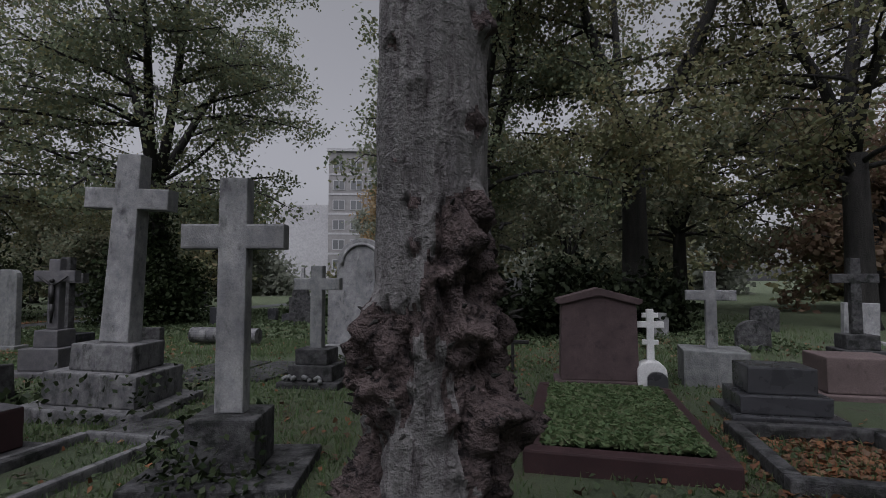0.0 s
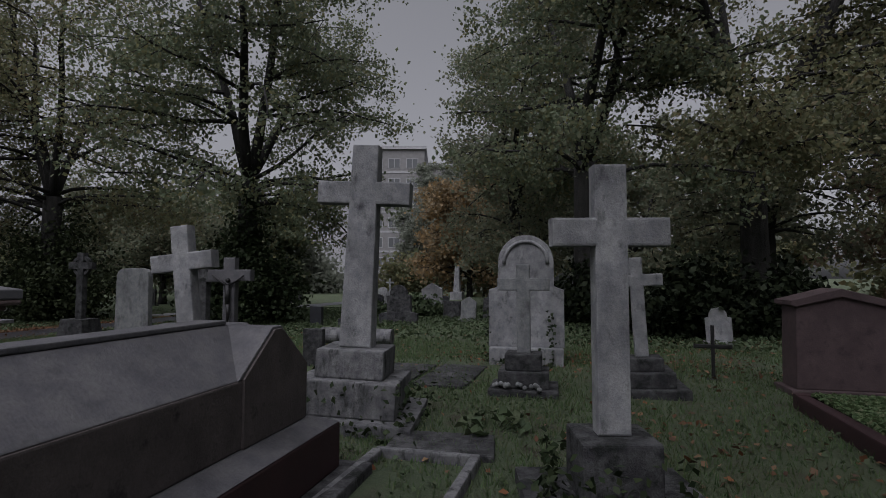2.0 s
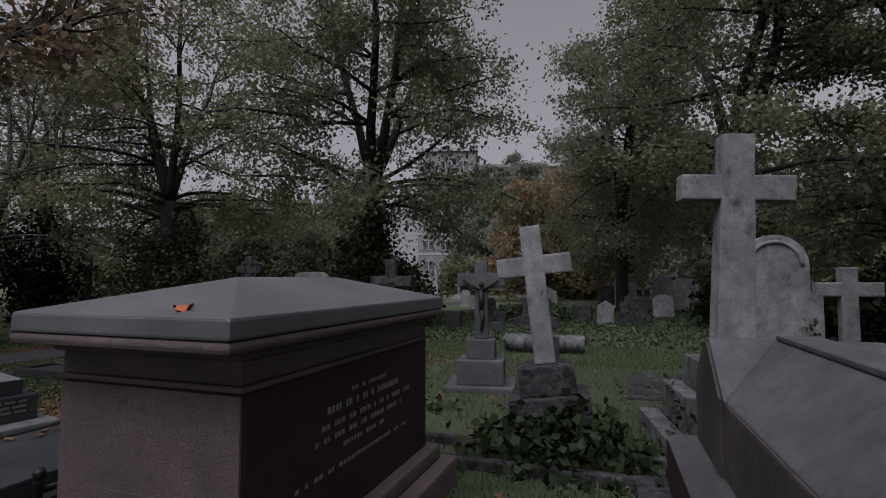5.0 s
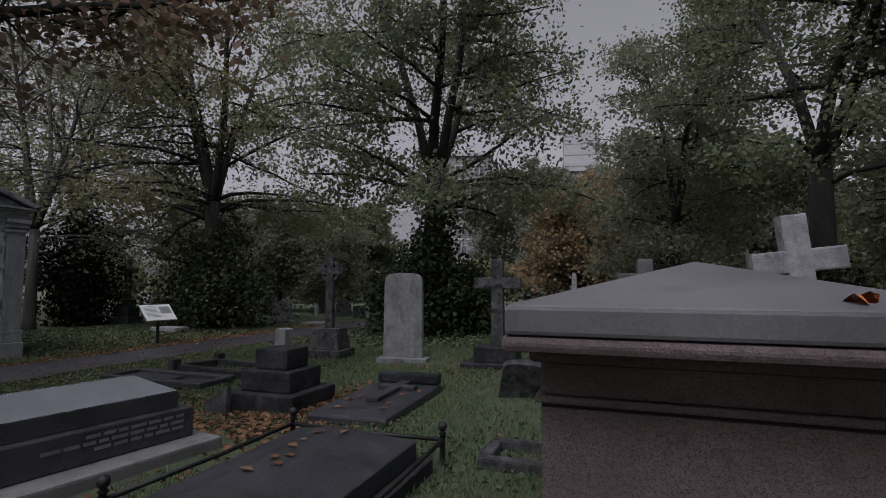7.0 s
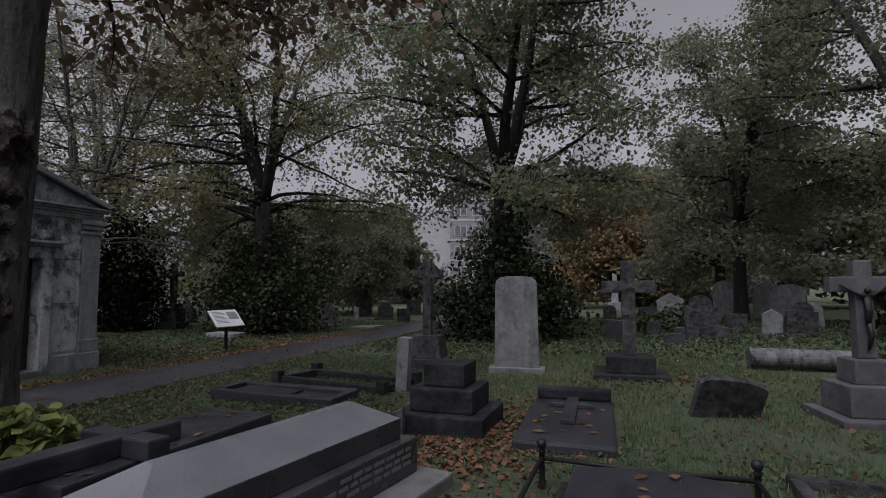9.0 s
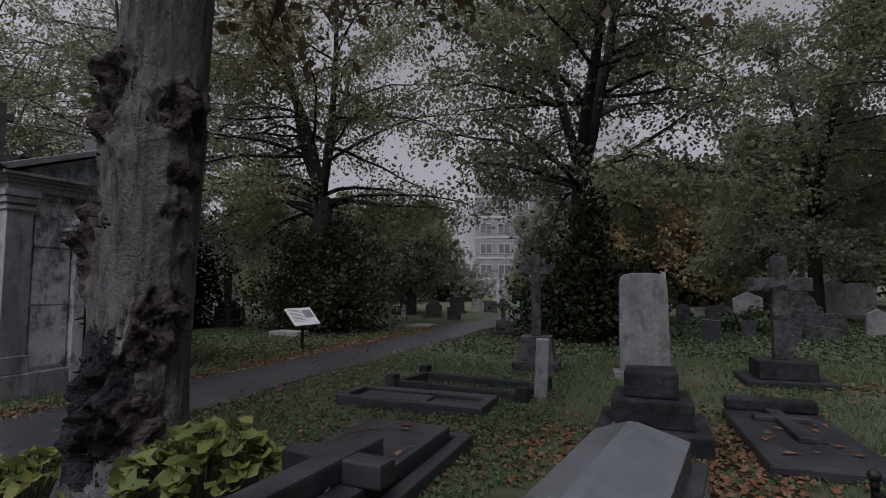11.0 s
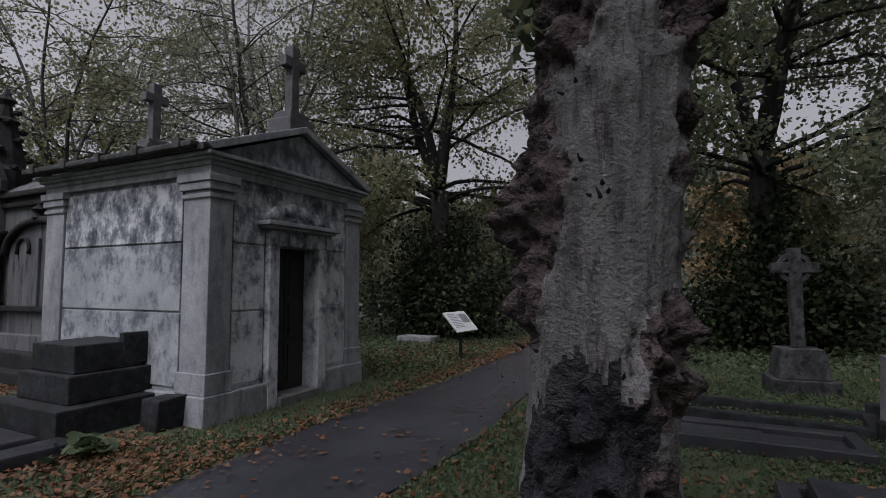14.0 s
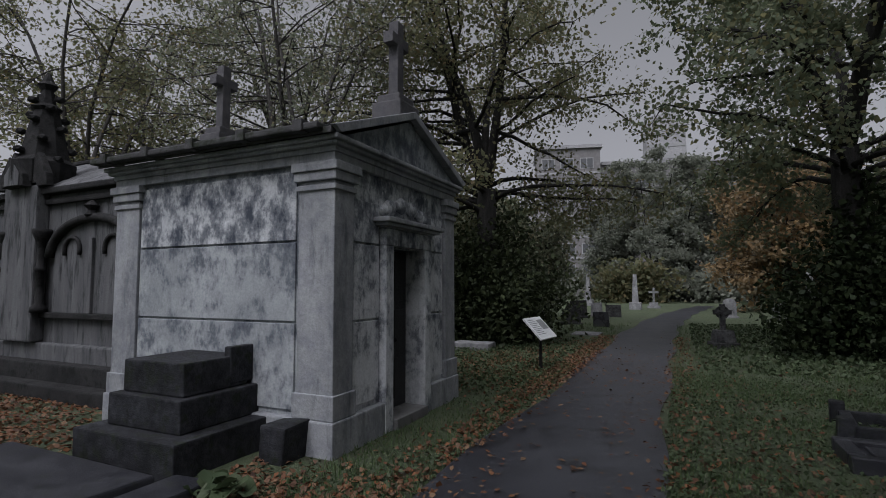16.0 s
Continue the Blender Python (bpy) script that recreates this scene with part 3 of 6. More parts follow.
    # crosses on the gables
    for x, k in ((-0.12, 1.0), (-D + 0.12, 1.0)):
        c = part("gable_cross", boxes((x - 0.22, x + 0.22, -0.26, 0.26, 3.90, 4.17), (x - 0.17, x + 0.17, -0.2, 0.2, 4.172, 4.28), bevel=0.02), TOMBGREY, t, "weathered stone cross on a stepped block")
        bm = bmesh.new()
        prism(bm, cross_outline(0.16, 1.05, 0.78, 0.44, 0.15), x - 0.075, x + 0.075, 0.015)
        bmesh.ops.transform(bm, matrix=pose(0, 0, 0, 0, 0, 90), verts=bm.verts)
        for v in bm.verts:
            v.co = Vector((-v.co.x, v.co.y, v.co.z + 4.28))
        part("shaft", bm, TOMBGREY, c)


mausoleum()


def gothic_mausoleum():
    t = thing("gothic_mausoleum", -18.54, 5.3, label="sooty grey gothic mausoleum with blind arches and black pinnacle", category="mausoleum")
    part("wall", boxes((-9.0, 1.35, 0, 3.4, 0, 3.36)), GOTHIC_PANEL, t)
    part("plinth", boxes((-9.1, 1.4, -0.12, 3.4, -0.1, 0.78), bevel=0.03), GOTHIC_PANEL, t)
    part("plinth_step", boxes((-9.2, 1.42, -0.34, 3.4, -0.1, 0.5), bevel=0.03), GOTHIC, t)
    part("plinth_step", boxes((-9.3, 1.44, -0.6, 3.4, -0.1, 0.22), bevel=0.03), GOTHIC, t)
    part("sill", boxes((-9.1, 1.38, -0.1, 0.0, 1.2, 1.30), bevel=0.02), GOTHIC, t)
    part("cornice", boxes((-9.1, 1.4, -0.16, 3.4, 3.362, 3.47), (-9.05, 1.37, -0.09, 0.0, 3.18, 3.28), bevel=0.03), GOTHIC, t)
    for k in range(4):
        y0, z0 = -0.12 + k * 0.40, 3.475 + k * 0.235
        bm = bmesh.new()
        frustum(bm, (-9.05, 1.38, y0, 3.4), (-9.05, 1.38, y0 + 0.36, 3.4), z0, z0 + 0.228, 0.012)
        part("roof_course", bm, GOTHIC_PANEL, t, "large sooty stone roof slab")
    part("roof_ridge", boxes((-9.1, 1.42, 1.42, 3.4, 4.418, 4.50), bevel=0.02), GOTHIC, t)
    # wide blind arches with a stone mullion
    for x in (0.0, -3.85):
        bm = bmesh.new()
        arch = [(-1.1, 1.302), (1.1, 1.302), (1.1, 2.25)] + [(1.1 * math.cos(a), 2.25 + 0.58 * math.sin(a)) for a in (math.pi * k / 16 for k in range(1, 16))] + [(-1.1, 2.25)]
        prism(bm, [(x + a, z) for a, z in arch], -0.025, 0.002, 0.004)
        part("arch_panel", bm, GOTHIC_PANEL, t, "stained grey blind arch")
        bm = bmesh.new()
        tube(bm, [(x + a * 1.06, -0.07, 2.25 + (z - 2.25) * 1.1) for a, z in arch[2:]], [0.075] * (len(arch) - 2), 8)
        part("arch_moulding", bm, GOTHIC, t, smooth=True)
        part("mullion", boxes((x - 0.05, x + 0.05, -0.08, 0.0, 1.302, 2.55), bevel=0.012), GOTHIC_PANEL, t)
        for s in (-1, 1):
            bm = bmesh.new()
            tube(bm, [(x + s * (0.55 + 0.22 * math.cos(a)), -0.05, 2.36 + 0.22 * math.sin(a)) for a in (math.pi * k / 8 for k in range(-1, 10))], [0.035] * 11, 6)
            part("cusp", bm, GOTHIC, t, smooth=True)
        bm = bmesh.new()
        lathe(bm, [(0.03, 2.86), (0.11, 2.92), (0.05, 3.0), (0.12, 3.08), (0.02, 3.17)], x, -0.08, 8)
        part("finial", bm, GOTHIC, t)
    # black colonettes beside the turret
    for x in (-1.28, -2.42):
        bm = bmesh.new()
        lathe(bm, [(0.13, 1.3), (0.13, 1.38), (0.065, 1.45), (0.06, 2.0), (0.085, 2.02), (0.085, 2.07), (0.06, 2.1), (0.06, 2.5), (0.09, 2.54), (0.15, 2.68), (0.15, 2.74)], x, -0.14, 12)
        part("colonette", bm, GOTHIC, t, smooth=True)
    # turret with a crocketed black spire
    tur = part("turret", boxes((-2.4, -1.35, -0.22, 0.0, 0.79, 3.6), bevel=0.03), GOTHIC_PANEL, t)
    for s in (-1, 0, 1):
        bm = bmesh.new()
        x = -1.87 + s * 0.46
        prism(bm, [(x - 0.34, 3.5), (x + 0.34, 3.5), (x + 0.3, 3.72), (x, 4.12), (x - 0.3, 3.72)], -0.36 + abs(s) * 0.14, -0.1, 0.02)
        part("gablet", bm, GOTHIC, tur)
    bm = bmesh.new()
    prism(bm, [(-2.1, 3.52), (-1.64, 3.52), (-1.64, 3.72), (-1.87, 3.95), (-2.1, 3.72)], -0.375, -0.361, 0.004)
    part("gablet_panel", bm, GOTHIC_PANEL, tur)
    bm = bmesh.new()
    lathe(bm, [(0.50, 3.6), (0.52, 4.0), (0.40, 4.1), (0.30, 4.6), (0.20, 5.0), (0.26, 5.06), (0.15, 5.14), (0.10, 5.4), (0.17, 5.5), (0.10, 5.58), (0.03, 5.75)], -1.87, 0.12, 8)
    part("spire", bm, GOTHIC, tur)
    for k in range(18):
        a, z = k * 2.4, 4.05 + 0.075 * k
        r = 0.46 - 0.28 * (z - 4.05) / 1.3
        bm = bmesh.new()
        bmesh.ops.create_icosphere(bm, subdivisions=1, radius=0.085, matrix=Matrix.Translation((-1.87 + r * math.cos(a), 0.12 + r * math.sin(a), z)) @ Matrix.Diagonal((1.2, 1.2, 0.8, 1)))
        part("crocket", bm, GOTHIC, tur)


gothic_mausoleum()


# ---- graves round the path's end ----
def stepped_pedestal(name, x, y, steps, mat, label, turn=0.0, extra=None):
    t = thing(name, x, y, turn=turn, label=label, category="grave pedestal")
    z = -0.06
    for i, (w, d, h) in enumerate(steps):
        bm = bmesh.new()
        box(bm, -w / 2, w / 2, -d / 2, d / 2, z, z + h, 0.018, jag=0.006)
        part("step", bm, mat, t)
        z += h + 0.002
    return t, z


ped, top = stepped_pedestal("stepped_pedestal", -14.58, 3.98, [(1.48, 1.42, 0.40), (1.08, 1.0, 0.32), (0.9, 0.8, 0.33)], MOSSY, "dark stepped stone grave pedestal beside the mausoleum")
b = bmesh.new()
box(b, 0.36, 0.46, 0.15, 0.5, top - 0.3, top + 0.1, 0.02)
part("upright_slab", b, MOSSY, ped)
b = bmesh.new()
box(b, 0.95, 1.3, 0.05, 0.42, -0.06, 0.36, 0.03, jag=0.03)
single("fallen_block", b, MOSSY, pose(-14.58, 3.98, rise(-14.5, 4)), "blackened stone block lying beside the pedestal", "stone block")
b = bmesh.new()
box(b, -16.2, -13.9, 2.3, 3.15, -0.2, 0.04, 0.02, jag=0.03)
single("grave_slab", b, DARKSLAB, None, "cracked grey grave slab in the grass", "grave slab")
b = bmesh.new()
box(b, -13.85, -13.35, 2.5, 3.3, -0.2, 0.03, 0.02, jag=0.03)
single("grave_slab", b, DARKSLAB, None, "broken-off piece of grey grave slab", "grave slab")


def ledger_tomb():
    t = thing("ledger_tomb", -4.65, 2.68, turn=-9, label="polished blue-grey granite tomb with a low hipped lid", category="tomb")
    part("base_slab", boxes((-0.58, 0.64, -1.2, 1.22, -0.1, 0.14), bevel=0.02), PAVE, t)
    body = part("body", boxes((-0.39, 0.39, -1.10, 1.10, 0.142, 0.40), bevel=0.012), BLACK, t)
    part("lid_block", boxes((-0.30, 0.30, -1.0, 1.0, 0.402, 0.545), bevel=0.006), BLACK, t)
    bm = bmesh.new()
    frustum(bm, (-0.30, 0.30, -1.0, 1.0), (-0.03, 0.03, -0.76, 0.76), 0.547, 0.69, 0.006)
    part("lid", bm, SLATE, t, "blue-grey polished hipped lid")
    bm = bmesh.new()
    for r, (z, rows) in enumerate(((0.33, 7), (0.28, 9), (0.23, 6))):
        y = 1.0
        for k in range(rows):
            w = 0.07 + 0.05 * ((k * 5 + r * 3) % 4) / 3
            box(bm, 0.390, 0.393, y - w, y, z, z + 0.026, 0)
            y -= w + 0.025
    tagged(part("inscription", bm, DULL_LETTER, body), kind="stuff")


ledger_tomb()


def coped_cover():
    t = thing("coped_grave_cover", -2.4, 2.72, label="dark coped grave cover scattered with fallen leaves", category="grave cover")
    part("kerb", boxes((-0.62, 0.62, -1.05, 1.02, -0.1, 0.12), bevel=0.02), MOSSY, t)
    bm = bmesh.new()
    v = [(-0.52, -0.95, 0.122), (0.52, -0.95, 0.122), (0.52, 0.93, 0.122), (-0.52, 0.93, 0.122), (-0.52, -0.95, 0.24), (0.52, -0.95, 0.24), (0.52, 0.93, 0.26), (-0.52, 0.93, 0.26), (-0.12, -0.75, 0.36), (0.12, -0.75, 0.36), (0.12, 0.72, 0.36), (-0.12, 0.72, 0.36)]
    solid(bm, v, [(3, 2, 1, 0), (0, 1, 5, 4), (1, 2, 6, 5), (2, 3, 7, 6), (3, 0, 4, 7), (4, 5, 9, 8), (5, 6, 10, 9), (6, 7, 11, 10), (7, 4, 8, 11), (8, 9, 10, 11)], 0.012)
    part("cover", bm, DARKSLAB, t)


coped_cover()


def grave_rail():
    t = thing("grave_rail", -2.4, 3.9, label="low black iron grave rail with ball-topped posts", category="railing")
    spots = [(-0.78, 0.02), (0.62, 0.04), (0.66, -1.65), (-0.80, -1.7)]
    for x, y in spots:
        bm = bmesh.new()
        lathe(bm, [(0.035, -0.1), (0.03, 0.02), (0.022, 0.05), (0.022, 0.24), (0.032, 0.25), (0.016, 0.265), (0.03, 0.28), (0.038, 0.305), (0.03, 0.33), (0.006, 0.342)], x, y, 14)
        part("post", bm, IRON, t, smooth=True)
    for a, b2 in ((0, 1), (1, 2), (3, 0)):
        bm = bmesh.new()
        (x0, y0), (x1, y1) = spots[a], spots[b2]
        tube(bm, [(x0, y0, 0.2), ((x0 + x1) / 2, (y0 + y1) / 2, 0.19), (x1, y1, 0.2)], [0.017] * 3, 8)
        part("rail", bm, IRON, t, smooth=True)


grave_rail()


def flat_cross_slab():
    t = thing("flat_grave_slab", -3.18, 5.72, turn=3, label="dark flat grave slab with a raised cross", category="grave slab")
    part("slab", boxes((-0.46, 0.46, -1.0, 0.9, -0.1, 0.10), bevel=0.03), DARKSLAB, t)
    bm = bmesh.new()
    prism(bm, cross_outline(0.14, 1.1, 0.78, 0.5, 0.14), 0, 0.05, 0.01)
    bmesh.ops.transform(bm, matrix=Matrix.Translation((0, -0.35, 0.152)) @ pose(0, 0, 0, -90, 0, 0), verts=bm.verts)
    bmesh.ops.recalc_face_normals(bm, faces=bm.faces)
    part("raised_cross", bm, DARKSLAB, t)
    part("head_block", boxes((-0.44, 0.44, 0.78, 0.95, 0.102, 0.24), bevel=0.03), MOSSY, t)


flat_cross_slab()


def kerb_grave(name, x0, x1, y0, y1, label, mat=DARKSLAB, infill=None, h=0.14, w=0.13, posts=False, z=None, panel=False):
    t = thing(name, (x0 + x1) / 2, (y0 + y1) / 2, z, label=label, category="grave kerb")
    a, b2 = (x1 - x0) / 2, (y1 - y0) / 2
    for r in ((-a, a, b2 - w, b2), (-a, a, -b2, -b2 + w), (-a, -a + w, -b2 + w + 0.003, b2 - w - 0.003), (a - w, a, -b2 + w + 0.003, b2 - w - 0.003)):
        bm = bmesh.new()
        box(bm, *r, -0.1, h, 0.02, jag=0.008)
        part("kerb", bm, mat, t)
    if infill:
        part("infill", boxes((-a + w + 0.004, a - w - 0.004, -b2 + w + 0.004, b2 - w - 0.004, -0.1, h * 0.55), bevel=0.012), infill, t)
    if panel:
        part("panel", boxes((-a + w + 0.1, 0.2, -b2 + w + 0.06, b2 - w - 0.06, h * 0.552, h * 0.8), bevel=0.015), mat, t)
    if posts:
        for x in (-a, a):
            for y in (-b2, b2):
                bm = bmesh.new()
                box(bm, x - 0.08, x + 0.08, y - 0.08, y + 0.08, -0.1, h + 0.1, 0.025)
                part("corner_post", bm, mat, t)
    return t


kerb_grave("kerbed_grave", -7.25, -6.05, 2.3, 4.85, "dark kerbed grave with a raised slab and leaves", DARKSLAB, None, 0.16)
single("grave_slab", boxes((-7.08, -6.22, 2.48, 4.66, -0.1, 0.235), bevel=0.02), DARKSLAB, None, "dark raised slab under a fallen cross", "grave slab")
kerb_grave("kerbed_grave", -8.40, -6.32, 5.98, 6.72, "narrow dark ledger grave with sunk panels", DARKSLAB, DARKSLAB, 0.15, panel=True)
k = kerb_grave("kerbed_grave", -8.1, -5.95, 7.05, 8.0, "old kerbed grave with worn corner posts", MOSSY, None, 0.14, posts=True)
k.rotation_euler.z = radians(-8)
kerb_grave("kerbed_grave", -1.5, 2.05, 3.9, 4.52, "grass-filled stone grave kerb beside the red tomb", LIME_DARK, None, 0.08, 0.1)
kerb_grave("kerbed_grave", 7.02, 8.5, 4.55, 7.1, "clover-filled grave plot with red granite kerb", RED, None, 0.16, 0.14)
kerb_grave("kerbed_grave", 3.2, 4.06, 2.9, 4.45, "narrow grass-filled grave kerb of grey stone", STEPS, None, 0.08, 0.07)
kerb_grave("kerbed_grave", 8.75, 10.0, 4.5, 5.95, "kerbed grave full of brown fallen leaves", LIME_DARK, None, 0.12, 0.12)


def fallen_cross():
    t = thing("fallen_cross", -6.5, 3.1, 0.237, turn=-4, label="fallen dark stone cross lying on a grave", category="stone cross")
    for name, r in (("shaft", (-0.10, 0.10, -0.93, 0.515, 0.0, 0.17)), ("arm", (0.102, 0.42, -0.05, 0.15, 0.0, 0.165)), ("arm", (-0.42, -0.102, -0.05, 0.15, 0.0, 0.165))):
        bm = bmesh.new()
        box(bm, *r, 0.02, jag=0.006)
        part(name, bm, DARKSLAB, t)


fallen_cross()

ped2, _ = stepped_pedestal("broken_cross_base", -4.42, 5.38, [(0.98, 0.9, 0.28), (0.7, 0.64, 0.25), (0.47, 0.43, 0.24)], MOSSY, "blackened mossy stepped base of a missing cross")
b = bmesh.new()
solid(b, [(-0.62, -0.62, -0.05), (-0.30, -0.60, -0.05), (-0.30, -0.52, -0.05), (-0.62, -0.54, -0.05), (-0.62, -0.62, 0.12), (-0.30, -0.60, 0.32), (-0.30, -0.52, 0.32), (-0.62, -0.54, 0.12)], [(3, 2, 1, 0), (4, 5, 6, 7), (0, 1, 5, 4), (1, 2, 6, 5), (2, 3, 7, 6), (3, 0, 4, 7)], 0.015)
part("leaning_slab", b, LIME_DARK, ped2)


def info_sign():
    t = thing("information_sign", -12.4, 10.5, label="pale tilted information board on a thin dark post", category="sign")
    bm = bmesh.new()
    box(bm, -0.03, 0.03, -0.03, 0.03, -0.1, 0.82, 0.008)
    part("post", bm, IRON, t)
    bm = bmesh.new()
    box(bm, -0.42, 0.42, -0.28, 0.28, -0.02, 0.02, 0.008)
    bmesh.ops.transform(bm, matrix=pose(0, 0, 0.86, 46, 0, 82), verts=bm.verts)
    board = part("board", bm, SIGNMAT, t)
    bm = bmesh.new()
    for k in range(9):
        box(bm, -0.36, -0.36 + 0.3 + 0.05 * (k % 3), 0.2 - k * 0.045, 0.215 - k * 0.045, 0.0205, 0.023, 0)
    box(bm, 0.06, 0.36, -0.05, 0.2, 0.0205, 0.023, 0)
    bmesh.ops.transform(bm, matrix=pose(0, 0, 0.86, 46, 0, 82), verts=bm.verts)
    part("print", bm, INK, board)


info_sign()


def headstone(x, y, w, h, style, mat, label, depth=0.12, turn=0.0, lean=(0, 0), base=True, group=""):
    t = thing("headstone", x, y, turn=turn, label=label, category="headstone", lean=lean, group=group)
    bm = bmesh.new()
    prism(bm, [(a, z - (0.1 if z == 0 else 0)) for a, z in headstone_outline(w, h, style)], -depth / 2, depth / 2, 0.012)
    part("stone", bm, mat, t)
    if base:
        part("base", boxes((-w * 0.62, w * 0.62, -depth * 1.3, depth * 1.3, -0.1, 0.09), bevel=0.015), mat, t)
    return t


headstone(-4.5, 9.2, 0.80, 1.72, "slab", PALE, "tall pale slab headstone with rounded shoulders", 0.14, 8, base=True)


def celtic_cross(x, y, h, mat, label, turn=0.0, k=1.0):
    t = thing("celtic_cross", x, y, turn=turn, label=label, category="stone cross")
    part("base", boxes((-0.42 * k, 0.42 * k, -0.38 * k, 0.38 * k, -0.08, 0.22 * k), bevel=0.02), mat, t)
    bm = bmesh.new()
    frustum(bm, (-0.34 * k, 0.34 * k, -0.3 * k, 0.3 * k), (-0.28 * k, 0.28 * k, -0.24 * k, 0.24 * k), 0.222 * k, 0.66 * k, 0.015)
    part("block", bm, mat, t)
    bm = bmesh.new()
    top = h - 0.662 * k
    arm = top - 0.30 * k
    prism(bm, [(a, z + 0.662 * k) for a, z in cross_outline(0.17 * k, top, arm, 0.62 * k, 0.16 * k)], -0.07 * k, 0.07 * k, 0.012)
    part("cross", bm, mat, t)
    bm = bmesh.new()
    n, r0, r1 = 28, 0.17 * k, 0.235 * k
    ring = [[bm.verts.new((r * math.cos(2 * math.pi * i / n), d, 0.662 * k + arm + r * math.sin(2 * math.pi * i / n))) for i in range(n)] for r, d in ((r0, -0.045 * k), (r1, -0.045 * k), (r1, 0.045 * k), (r0, 0.045 * k))]
    for q in range(4):
        for i in range(n):
            bm.faces.new((ring[q][i], ring[q][(i + 1) % n], ring[(q + 1) % 4][(i + 1) % n], ring[(q + 1) % 4][i]))
    bmesh.ops.recalc_face_normals(bm, faces=bm.faces)
    part("ring", bm, mat, t)
    return t


celtic_cross(-6.36, 9.5, 2.17, LIME_DARK, "grey Celtic cross on a tapered block", 6)
b = bmesh.new()
box(b, -0.09, 0.09, -0.14, 0.14, -0.1, 0.82, 0.015)
single("stone_stub", b, LIME, pose(-5.86, 7.25, rise(-5.9, 7.2), 0, 3, 10), "upright broken grey stone stub", "stone")
celtic_cross(-8.75, 16.0, 1.2, LIME_DARK, "small sooty Celtic cross among ground ivy", 20, 0.75)


def plain_cross(name, x, y, steps, shaft, label, mat, base_mat=None, turn=0.0, lean=(0, 0), taper=0.0, cap=0.0):
    """steps: (w, d, h) blocks; shaft: width, height, arm height, span, arm thickness, depth."""
    t = thing(name, x, y, turn=turn, label=label, category="stone cross", lean=lean)
    z = -0.08
    for w, d, h in steps:
        bm = bmesh.new()
        box(bm, -w / 2, w / 2, -d / 2, d / 2, z, z + h, 0.018, jag=0.005)
        part("step", bm, base_mat or mat, t)
        z += h + 0.002
    w, h, arm, span, th, dp = shaft
    bm = bmesh.new()
    prism(bm, cross_outline(w, h, arm, span, th), -dp / 2, dp / 2, 0.016)
    for v in bm.verts:
        if taper and abs(v.co.x) < w * 0.75:
            k = 1 + taper * (1 - v.co.z / h)
            v.co.x, v.co.y = v.co.x * k, v.co.y * k
        v.co.z += z
    part("cross", bm, mat, t)
    return t, z


# crosses nearest the walk
plain_cross("stone_cross", 5.0, 3.96, [(1.12, 0.9, 0.17), (0.48, 0.44, 0.37)], (0.205, 1.69, 1.26, 0.74, 0.18, 0.15), "pale grey stone cross on an ivy-grown plinth", LIME, LIME_DARK, turn=15)
tA, _ = plain_cross("stone_cross", 2.56, 5.33, [(1.35, 1.15, 0.20), (1.0, 0.85, 0.33), (0.68, 0.56, 0.28)], (0.27, 2.06, 1.565, 0.96, 0.23, 0.2), "tall weathered stone cross on three ivy-grown steps", LIME, STEPS, turn=10, lean=(0, 2.6), taper=0.22)
plain_cross("stone_cross", 1.06, 4.84, [(0.7, 0.6, 0.52), (0.5, 0.42, 0.26)], (0.19, 1.27, 0.9, 0.68, 0.18, 0.14), "leaning grey stone cross rising from an ivy mound", LIME, LIME_DARK, turn=8, lean=(0, -6))
plain_cross("stone_cross", 5.52, 7.42, [(0.95, 0.8, 0.18), (0.68, 0.6, 0.18), (0.45, 0.4, 0.16)], (0.16, 1.24, 0.95, 0.62, 0.15, 0.12), "small grey stone cross on dark stepped base", LIME, LIME_DARK, turn=2, lean=(0, -3))
plain_cross("stone_cross", 4.07, 7.05, [(0.85, 0.7, 0.16), (0.62, 0.5, 0.2), (0.45, 0.4, 0.2)], (0.17, 1.11, 0.86, 0.66, 0.16, 0.13), "grey stone cross on a stepped base with flowers", PALE, LIME_DARK, turn=4)
plain_cross("stone_cross", 9.28, 8.35, [(0.8, 0.7, 0.55)], (0.14, 1.05, 0.72, 0.62, 0.14, 0.13), "grey stone cross on a white rounded block", LIME, PALE, turn=-5)
plain_cross("stone_cross", 12.2, 10.9, [(0.7, 0.6, 0.3), (0.5, 0.42, 0.25)], (0.16, 1.3, 0.95, 0.7, 0.16, 0.13), "dark grey stone cross with a small plinth", LIME_DARK, turn=0)
plain_cross("stone_cross", -2.58, 9.05, [(1.15, 1.0, 0.16), (0.75, 0.65, 0.26)], (0.22, 1.55, 1.12, 0.85, 0.2, 0.15), "grey stone cross on a low mossy base", LIME_DARK, MOSSY, turn=3)
plain_cross("stone_cross", -19.3, 15.0, [(0.9, 0.8, 0.4), (0.7, 0.6, 0.4), (0.5, 0.45, 0.3)], (0.22, 1.6, 1.15, 0.8, 0.2, 0.18), "tall dark stone cross on a stepped base", LIME_DARK, MOSSY, turn=10)


